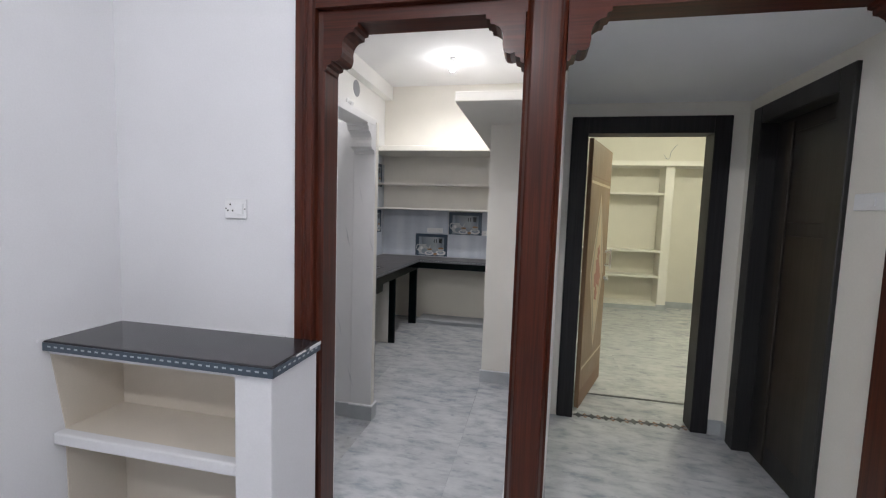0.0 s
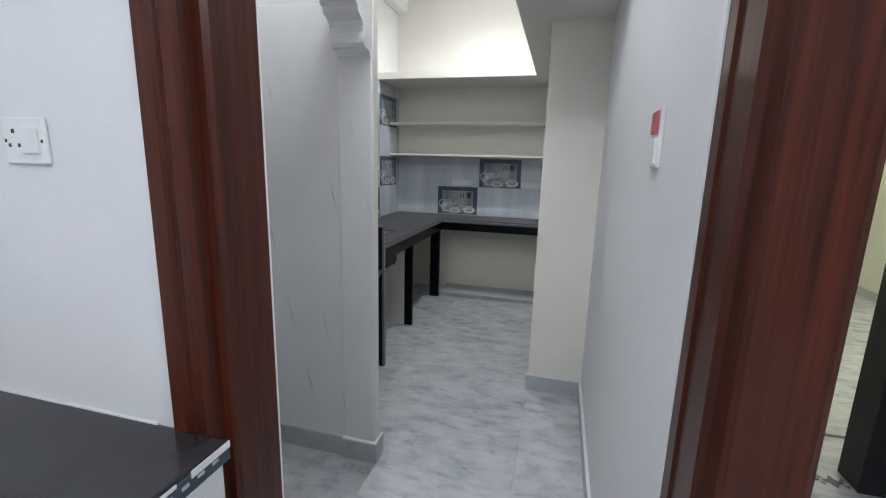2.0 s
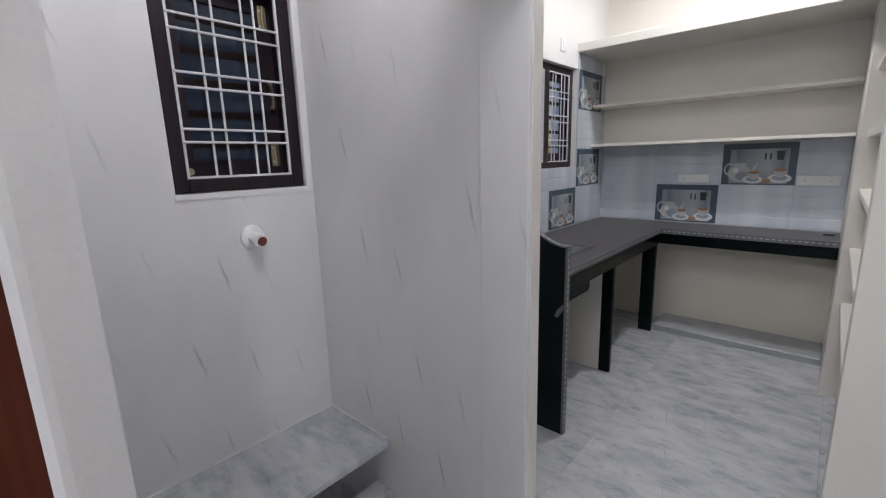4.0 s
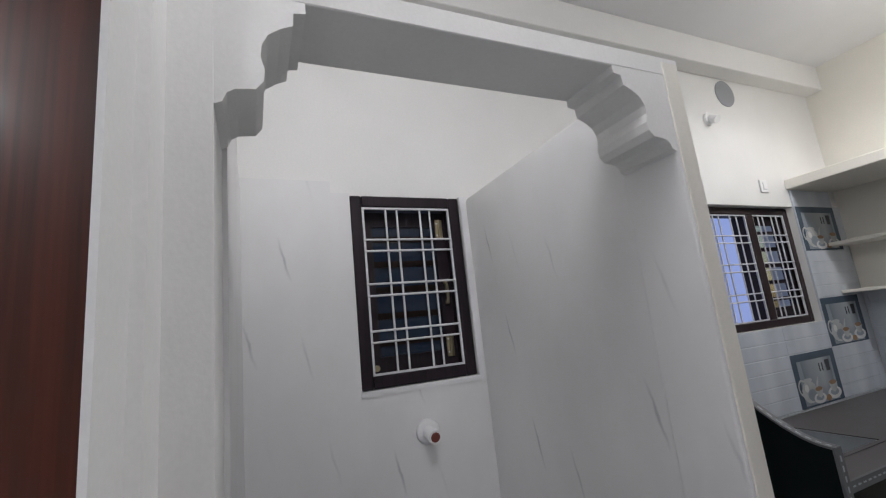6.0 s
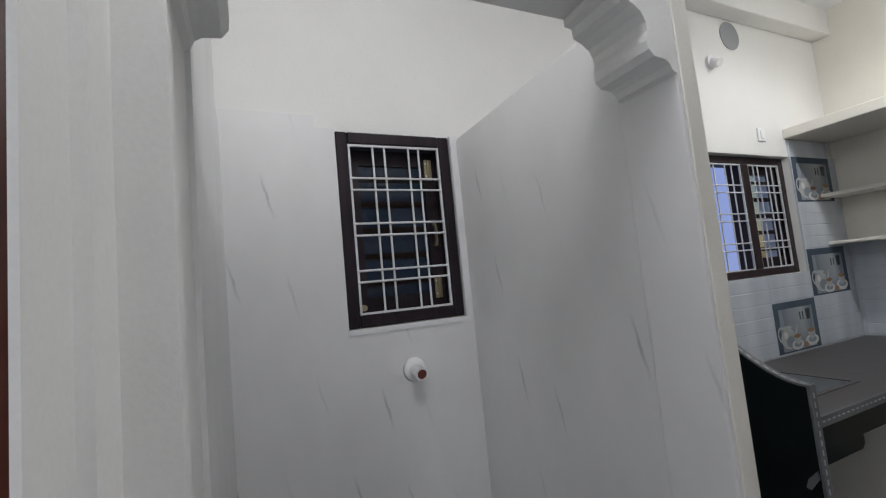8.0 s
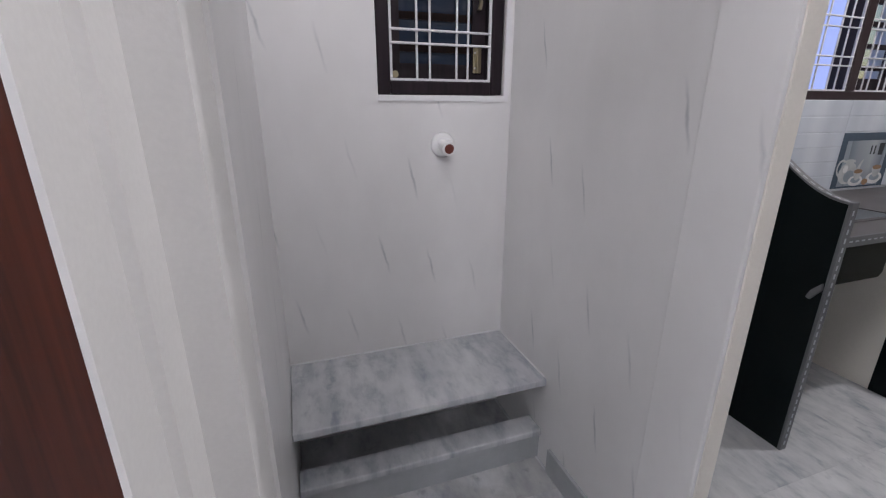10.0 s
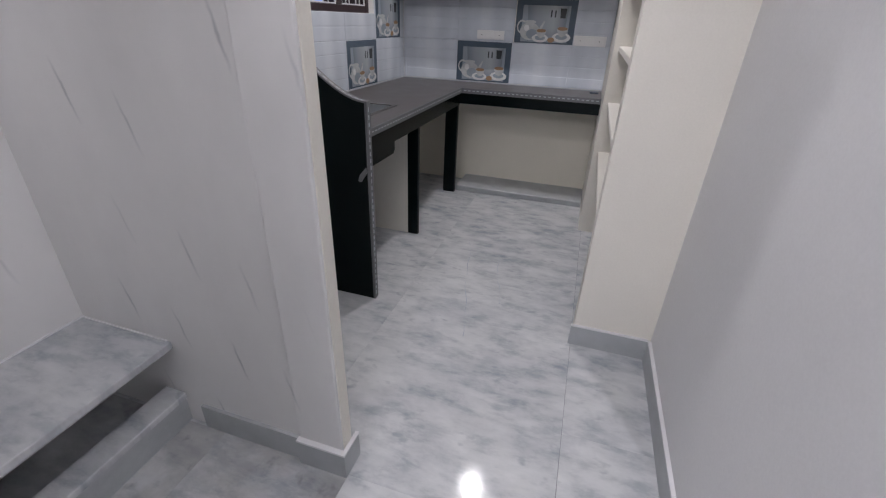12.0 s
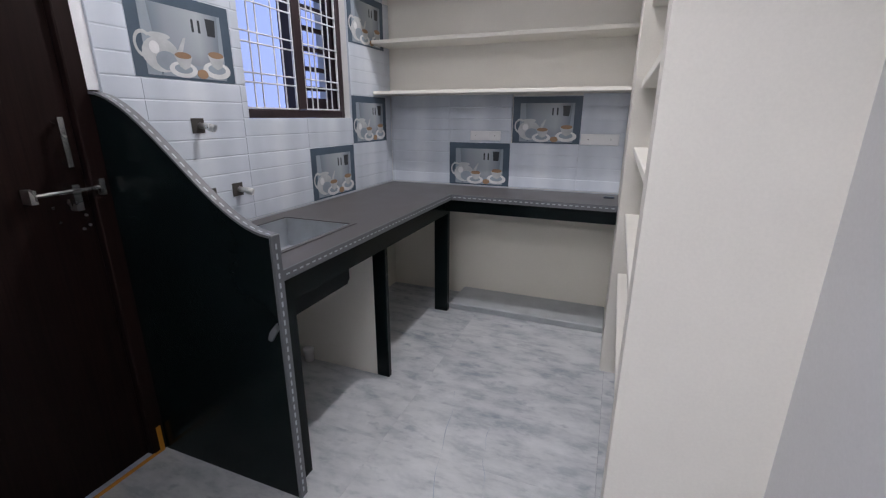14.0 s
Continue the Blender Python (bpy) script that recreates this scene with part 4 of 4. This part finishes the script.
for k, (u, z, r) in enumerate(((0.40, 1.06, 0.085), (0.35, 0.96, 0.07), (0.46, 0.97, 0.075), (0.41, 1.18, 0.05), (0.38, 0.84, 0.05))):
    print_on("flower", [(u + r * (1 + 0.25 * math.cos(5 * t)) * math.cos(t) * 0.8, z + r * (1 + 0.25 * math.cos(5 * t)) * math.sin(t)) for t in [j * math.tau / 20 for j in range(20)]], 0.0026 + 0.0004 * k, PINK, "printed pink flower")
for z in (0.30, 1.72):
    print_on("band", [(0.02, z), (0.76, z), (0.76, z + 0.02), (0.02, z + 0.02)], 0.001, TAN_LIGHT)
    print_on("band", [(0.02, z + 0.05), (0.76, z + 0.05), (0.76, z + 0.058), (0.02, z + 0.058)], 0.001, TAN_DARK)
print_on("kick_plate", [(0.0, 0.012), (0.78, 0.012), (0.78, 0.14), (0.0, 0.14)], 0.001, TAN_DARK)
on_leaf("door_handle", boxes((0.715, 0.735, -0.075, -0.034, 1.04, 1.06), (0.715, 0.735, -0.075, -0.034, 1.16, 1.18), (0.712, 0.738, -0.085, -0.072, 1.02, 1.20)), STEEL, "steel pull handle")
on_leaf("latch", boxes((0.70, 0.79, -0.055, -0.034, 0.925, 0.95), (0.76, 0.80, -0.06, -0.034, 0.905, 0.925)), STEEL, "steel latch")

# ---------- lobby dark door ----------
d2 = thing("door_2", "shut dark wooden lobby door in a near-black frame", "door", kind="structure", at=(LOBBY_X, 2.95, 0))
for r in ((LOBBY_X - 0.02, LOBBY_X + 0.12, 2.567, 2.665, 0.0, 2.170), (LOBBY_X - 0.02, LOBBY_X + 0.12, 3.357, 3.460, 0.0, 2.170), (LOBBY_X - 0.02, LOBBY_X + 0.12, 2.665, 3.357, 2.067, 2.170)):
    into(part("door_frame", box(*r, 0.004), LOBBY_DOOR), d2)
into(part("leaf", box(LOBBY_X + 0.075, LOBBY_X + 0.11, 2.667, 3.355, 0.01, 2.065), LOBBY_DOOR), d2)
into(part("upper_panel", box(LOBBY_X + 0.068, LOBBY_X + 0.075, 2.72, 3.15, 1.47, 1.98, 0.004), LOBBY_DOOR), d2)
into(part("lower_panel", box(LOBBY_X + 0.068, LOBBY_X + 0.075, 2.72, 3.15, 0.15, 1.40, 0.004), LOBBY_STILE), d2)
into(part("stile", box(LOBBY_X + 0.062, LOBBY_X + 0.075, 3.17, 3.23, 0.02, 2.04, 0.003), LOBBY_STILE, None, ""), d2)

# ---------- bedroom: built-in shelves ----------
SY = 7.8
cab = thing("bedroom_shelf_niche", "cream plastered built-in shelf niche with open boards", "shelf unit", at=(1.6, SY + 0.15, 0))
into(part("upright", box(2.44, 2.57, SY, 8.149, 0.0, 2.30, 0.004), CREAM_PALE), cab)
for z in (0.10, 0.555, 0.965, 1.885):
    into(part("shelf", box(0.67, 2.44, SY + 0.01, 8.149, z - 0.03, z, 0.003), CREAM_PALE), cab)
setting("bedroom_loft", box(0.66, 3.75, SY - 0.1, 8.15, 2.30, 2.375), CREAM_PALE, "cream concrete loft along the bedroom wall", "loft")
setting("baseboard_bedroom", boxes((2.575, 3.75, 8.136, 8.15, 0, 0.10), (3.738, 3.75, 3.77, 8.136, 0, 0.10), (0.67, 2.44, SY, SY + 0.012, 0, 0.068), (2.43, 2.575, SY - 0.012, SY, 0, 0.10)), SKIRT, "grey marble skirting", "baseboard")
hook = thing("loft_wire", "loose thin wire hanging from the bedroom loft", "wire", at=(2.55, SY - 0.1, 2.45))
wire = bpy.data.curves.new("strand", "CURVE")
wire.dimensions, wire.bevel_depth = "3D", 0.004
sp = wire.splines.new("BEZIER")
sp.bezier_points.add(3)
for p, co in zip(sp.bezier_points, ((2.55, SY - 0.08, 2.62), (2.47, SY - 0.10, 2.52), (2.42, SY - 0.11, 2.40), (2.36, SY - 0.12, 2.46))):
    p.co = co
    p.handle_left_type = p.handle_right_type = "AUTO"
wire.materials.append(GREY_CAP)
into(new("strand", wire), hook)

# ---------- threshold strip at the bedroom door ----------
STAR_DARK = plain("dark_inlay_stone", (0.06, 0.065, 0.075), 0.35, relief=0.0)
STAR_RED = plain("brown_inlay_stone", (0.26, 0.15, 0.10), 0.4, relief=0.0)
strip = thing("threshold_inlay", "row of dark stone stars with brown triangles in the floor", "floor inlay", at=(1.25, 3.62, 0))
for k in range(8):
    cx, cy = 0.866 + 0.0965 * k, 3.600
    pts = [(cx + (0.046 if j % 2 == 0 else 0.022) * math.cos(j * math.pi / 4), cy + (0.046 if j % 2 == 0 else 0.022) * math.sin(j * math.pi / 4)) for j in range(8)]
    into(part("star", prism(pts, "z", 0.0005, 0.0025), STAR_DARK), strip)
    for s in (-1, 1):
        into(part("triangle", prism([(cx + 0.0475 - 0.018, cy + s * 0.012), (cx + 0.0475 + 0.018, cy + s * 0.012), (cx + 0.0475, cy + s * 0.040)], "z", 0.0005, 0.002), STAR_RED), strip)
line = tagged(part("floor_strip", box(0.80, 1.95, 4.02, 4.045, 0.0005, 0.003), STAR_DARK), "dark stone strip let into the bedroom floor", "floor inlay")

# ---------- glazed wall tiles ----------
TW, TH, TD = 0.4555, 0.3075, 0.012


def tile_mesh(w, h, name):
    """A tile in its own plane: u along x, height along z, face towards -y, pressed into brick courses."""
    bm = bmesh.new()
    bx(bm, 0.0002, w - 0.0002, -0.0103, 0.0, 0.0002, h - 0.0002)
    rows = max(1, round(h / 0.077))
    rh = h / rows
    for r in range(rows):
        cuts = [0.0, w]
        for u0, u1 in zip(cuts, cuts[1:]):
            if u1 - u0 < 0.01:
                continue
            a0, a1, c0, c1 = u0 + 0.0003, u1 - 0.0003, r * rh + 0.0012, (r + 1) * rh - 0.0012
            lo = [bm.verts.new((x, -0.0102, z)) for x, z in ((a0, c0), (a1, c0), (a1, c1), (a0, c1))]
            hi = [bm.verts.new((x, -TD, z)) for x, z in ((a0 + 0.0008, c0 + 0.003), (a1 - 0.0008, c0 + 0.003), (a1 - 0.0008, c1 - 0.003), (a0 + 0.0008, c1 - 0.003))]
            bm.faces.new(hi)
            for i in range(4):
                bm.faces.new((lo[i], lo[(i + 1) % 4], hi[(i + 1) % 4], hi[i]))
    bmesh.ops.recalc_face_normals(bm, faces=bm.faces[:])
    return mesh_of(name, bm, TILE)


PRINT_EDGE = plain("slate_blue_print", (0.075, 0.105, 0.14), 0.22, var=0.12, scale=8, relief=0.0)
def print_field():
    """Pale grey print that fades to slate towards both sides and the foot."""
    m, nt, b = nodes_of("pale_grey_print")
    sep = nt.nodes.new("ShaderNodeSeparateXYZ")
    nt.links.new(coords(nt), sep.inputs[0])
    across = ramp(nt, sep.outputs["X"], [(0.05, (0.13, 0.165, 0.20)), (0.15, (0.30, 0.335, 0.37)), (0.29, (0.43, 0.46, 0.485)), (0.40, (0.17, 0.205, 0.24))])
    up = ramp(nt, sep.outputs["Z"], [(0.0, (0.45, 0.47, 0.5)), (0.11, (0.9, 0.9, 0.92)), (0.27, (1.0, 1.0, 1.0))])
    nt.links.new(mix_rgb(nt, 1.0, across, up, "MULTIPLY"), b.inputs["Base Color"])
    b.inputs["Roughness"].default_value = 0.22
    return m


PRINT_FIELD = print_field()
PRINT_SHADE = plain("mid_grey_print", (0.27, 0.31, 0.35), 0.22, var=0.2, scale=5, relief=0.0)
PRINT_WHITE = plain("china_white_print", (0.47, 0.48, 0.49), 0.22, var=0.16, scale=14, relief=0.0)
PRINT_BRIGHT = plain("bright_china_print", (0.66, 0.66, 0.66), 0.22, var=0.1, scale=25, relief=0.0)
PRINT_TEA = plain("tea_brown_print", (0.30, 0.19, 0.12), 0.22, var=0.15, relief=0.0)
PRINT_DARK = plain("charcoal_print", (0.05, 0.055, 0.06), 0.22, relief=0.0)
PRINT_BISCUIT = plain("biscuit_print", (0.33, 0.21, 0.13), 0.22, var=0.2, relief=0.0)


def oval(cx, cz, rx, rz, n=20, a0=0.0, a1=math.tau):
    return [(cx + rx * math.cos(a0 + (a1 - a0) * k / n), cz + rz * math.sin(a0 + (a1 - a0) * k / n)) for k in range(n if a1 - a0 > 6.2 else n + 1)]


def ring(bm, cx, cz, r0, r1, a0, a1, depth, squash=1.0):
    pts = oval(cx, cz, r1, r1 * squash, 14, a0, a1) + oval(cx, cz, r0, r0 * squash, 14, a0, a1)[::-1]
    prism(pts, "y", -depth, -TD + 0.001, bm=bm)


def picture_meshes():
    """The printed tea-set picture as flat layers on a tile."""
    w, h = TW - 0.004, TH - 0.004
    layers = []

    def layer(name, m, depth, *shapes):
        bm = bmesh.new()
        for s in shapes:
            prism(s, "y", -depth, -TD + 0.001, bm=bm)
        layers.append((name, bm, m))
        return bm

    layer("print_border", PRINT_EDGE, TD + 0.0002, [(0.002, 0.002), (w, 0.002), (w, h), (0.002, h)])
    layer("print_field", PRINT_FIELD, TD + 0.0005, [(0.050, 0.012), (0.405, 0.012), (0.405, 0.262), (0.050, 0.262)])
    layer("print_shade", PRINT_SHADE, TD + 0.0008, [(0.050, 0.012), (0.105, 0.012), (0.085, 0.262), (0.050, 0.262)], [(0.375, 0.012), (0.405, 0.012), (0.405, 0.262), (0.390, 0.262)], [(0.105, 0.012), (0.375, 0.012), (0.34, 0.060), (0.14, 0.060)])
    pot = layer("print_teapot", PRINT_WHITE, TD + 0.0011, oval(0.115, 0.085, 0.075, 0.062), [(0.165, 0.075), (0.215, 0.155), (0.228, 0.160), (0.190, 0.060)], oval(0.115, 0.150, 0.045, 0.012))
    ring(pot, 0.052, 0.115, 0.028, 0.038, 0.9, 5.2, TD + 0.0011, 1.25)
    layer("print_pot_shade", PRINT_SHADE, TD + 0.0012, oval(0.135, 0.066, 0.045, 0.034))
    layer("print_highlight", PRINT_BRIGHT, TD + 0.0013, oval(0.090, 0.108, 0.020, 0.022))
    layer("print_saucer", PRINT_BRIGHT, TD + 0.0014, oval(0.200, 0.040, 0.062, 0.030), oval(0.360, 0.050, 0.070, 0.034))
    layer("print_saucer_shade", PRINT_SHADE, TD + 0.0016, oval(0.200, 0.043, 0.040, 0.017), oval(0.360, 0.054, 0.045, 0.019))
    cup = layer("print_cup", PRINT_WHITE, TD + 0.0019, [(0.165, 0.090), (0.245, 0.090), (0.228, 0.050), (0.205, 0.040), (0.185, 0.050)], [(0.320, 0.108), (0.405, 0.108), (0.388, 0.064), (0.362, 0.052), (0.338, 0.064)])
    layer("print_tea", PRINT_TEA, TD + 0.0022, oval(0.205, 0.092, 0.036, 0.012), oval(0.3625, 0.110, 0.038, 0.013))
    layer("print_biscuit", PRINT_BISCUIT, TD + 0.0022, oval(0.285, 0.030, 0.026, 0.018))
    layer("print_jug", PRINT_DARK, TD + 0.0014, [(0.335, 0.180), (0.372, 0.180), (0.378, 0.245), (0.330, 0.245)], [(0.262, 0.185), (0.272, 0.185), (0.272, 0.232), (0.262, 0.232)], [(0.292, 0.185), (0.302, 0.185), (0.302, 0.232), (0.292, 0.232)])
    return [(n, mesh_of(n, bm, m)) for n, bm, m in layers]


PIC = picture_meshes()
TILES = {}


def lay_tiles(parent, to_world, fields):
    """Tiles by (u, z, width, height, printed) on a wall; to_world turns the tile's plane to the wall."""
    for u, z, w, h, printed in fields:
        key = (round(w, 4), round(h, 4))
        if key not in TILES:
            TILES[key] = tile_mesh(w, h, "tile")
        ob = new("tile", TILES[key])
        ob.matrix_basis = to_world @ Matrix.Translation((u, 0, z))
        ob.parent = parent
        if printed:
            ob["label"] = "tile with a printed tea set"
            for n, me in PIC:
                p = new(n, me)
                p.parent = ob


Z0 = CT + 0.008
west_tiles = thing("kitchen_wall_tiles", "pale blue-grey brick-pressed wall tiles with printed tea-set tiles", "wall tile", kind="structure")
north_tiles = thing("worktop_wall_tiles", "pale blue-grey wall tiles behind the end worktop", "wall tile", kind="structure")
WEST = Matrix.Translation((XL, 0, 0)) @ Matrix.Rotation(radians(90), 4, "Z")
rows = [Z0, Z0 + TH, Z0 + 2 * TH, Z0 + 3 * TH]
fields = []
def west_cell(y0, y1, z0, z1, printed=False):
    """One tile cell, cut round the window and clipped at the end panel."""
    y0 = max(y0, 4.072 if z1 <= 1.05 else 4.075)
    if y1 - y0 < 0.02:
        return
    wy0, wy1, wz0, wz1 = 4.708, 5.583, 1.334, 2.088
    if y1 <= wy0 + 0.002 or y0 >= wy1 - 0.002 or z1 <= wz0 + 0.002 or z0 >= wz1 - 0.002:
        fields.append((y0, z0, y1 - y0, z1 - z0, printed))
        return
    if z0 < wz0 - 0.01:
        fields.append((y0, z0, y1 - y0, wz0 - z0, False))
    if z1 > wz1 + 0.01:
        fields.append((y0, wz1, y1 - y0, z1 - wz1, False))
    m0, m1 = max(z0, wz0), min(z1, wz1)
    if y0 < wy0 - 0.01:
        fields.append((y0, m0, wy0 - y0, m1 - m0, False))


for j, z in enumerate(rows):
    west_cell(5.583, 5.583 + TW, z, z + TH, j in (1, 3))
    west_cell(5.583 + TW, YB - 0.013, z, z + TH)
    for k in range(4):
        y1 = 5.583 - TW * k
        west_cell(y1 - TW, y1, z, z + TH, j == 0 and k == 0)
west_cell(5.583, 5.583 + TW, rows[3] + TH, 2.205)
# the printed tile left of the window sits half a column over
fields = [f for f in fields if not (abs(f[1] - rows[2]) < 0.01 and f[0] < 4.70)]
fields += [(4.075, rows[2], 4.198 - 4.075, TH, False), (4.198, rows[2], TW, TH, True), (4.198 + TW, rows[2], 4.708 - 4.198 - TW, TH, False)]
lay_tiles(west_tiles, WEST, fields)
NORTH = Matrix.Translation((0, YB, 0))
fields = []
for j in (0, 1):
    for k in range(-1, 4):
        x0 = -1.132 + TW * (k - 1)
        x1 = x0 + TW
        x0 = max(x0, XL + 0.0125)
        fields.append((x0, rows[j], min(x1, 0.058) - x0, TH if j == 0 else 1.4895 - rows[1], (j, k) in ((0, 1),)))
fields = [f for f in fields if f[2] > 0.012]
big = [f for f in fields if abs(f[1] - rows[1]) < 0.01 and abs(f[0] + 1.132 - TW) < 0.01]
for f in big:
    fields.remove(f)
    fields.append((f[0] + 0.006, f[1], f[2], TH, True))
lay_tiles(north_tiles, NORTH, fields)

# ---------- marble floor slabs ----------
floor_ob = bpy.data.objects["floor"]
SLAB = {}


def lay_floor(x0, x1, y0, y1, lx, ly, shift=0.0, stone=FLOOR):
    y, r = y0, 0
    while y < y1 - 0.01:
        ye = min(y + ly, y1)
        x = x0 - (shift * lx if r % 2 else 0.0)
        while x < x1 - 0.01:
            xe = min(x + lx, x1)
            xs = max(x, x0)
            key = (round(xe - xs, 3), round(ye - y, 3), stone.name)
            if key[0] > 0.01 and key[1] > 0.01:
                if key not in SLAB:
                    SLAB[key] = mesh_of("floor_slab", box(0.0003, key[0] - 0.0003, 0.0003, key[1] - 0.0003, -0.012, 0.0), stone)
                ob = new("floor_slab", SLAB[key])
                ob.location = (xs, y, 0)
                ob.parent = floor_ob
            x += lx
        y, r = ye, r + 1


lay_floor(XL - 0.05, -0.565, 2.2, 3.10, 0.62, 0.90, 0.0, FLOOR_STAINED)
lay_floor(-0.565, 0.083, 2.2, 3.10, 0.648, 0.90)
lay_floor(XL - 0.05, 0.083, 3.10, YB, 0.876, 1.31, 0.0)
lay_floor(0.083, XR, 2.2, YB, 0.33, 1.30)
lay_floor(HALL_X, 3.6, -3.0, 2.2, 1.2, 0.62, 0.5)
lay_floor(0.605, 3.0, 2.2, 3.68, 1.2, 0.74)
lay_floor(0.605, 3.75, 3.68, 8.15, 1.5, 0.75, 0.5)


def crack(points, width):
    """A thin wandering filled joint along the floor, through the points given."""
    bm = bmesh.new()
    (x0, y0), (x1, y1) = points
    n = 28
    mid = []
    for k in range(n + 1):
        f = k / n
        sway = 0.006 * math.sin(f * 9.0) + 0.004 * math.sin(f * 23.0 + 1.0)
        mid.append((x0 + (x1 - x0) * f + sway, y0 + (y1 - y0) * f, width * (0.55 + 0.45 * math.sin(f * 17.0 + 2.0))))
    for (ax, ay, aw), (cx, cy, cw) in zip(mid, mid[1:]):
        prism([(ax - aw / 2, ay), (ax + aw / 2, ay), (cx + cw / 2, cy), (cx - cw / 2, cy)], "z", 0.0002, 0.0008, bm=bm)
    return bm


JOINT = plain("blue_grey_joint_filler", (0.30, 0.36, 0.43), 0.5, var=0.3, scale=14, relief=0.0)
joint_a = part("joint_line", crack(((-0.405, 3.90), (-0.62, 4.86)), 0.0034), JOINT, floor_ob, "blue-grey filled joint wandering along the slab")
joint_b = part("joint_line", crack(((-0.295, 4.22), (-0.41, 4.76)), 0.0022), JOINT, floor_ob, "blue-grey filled joint wandering along the slab")
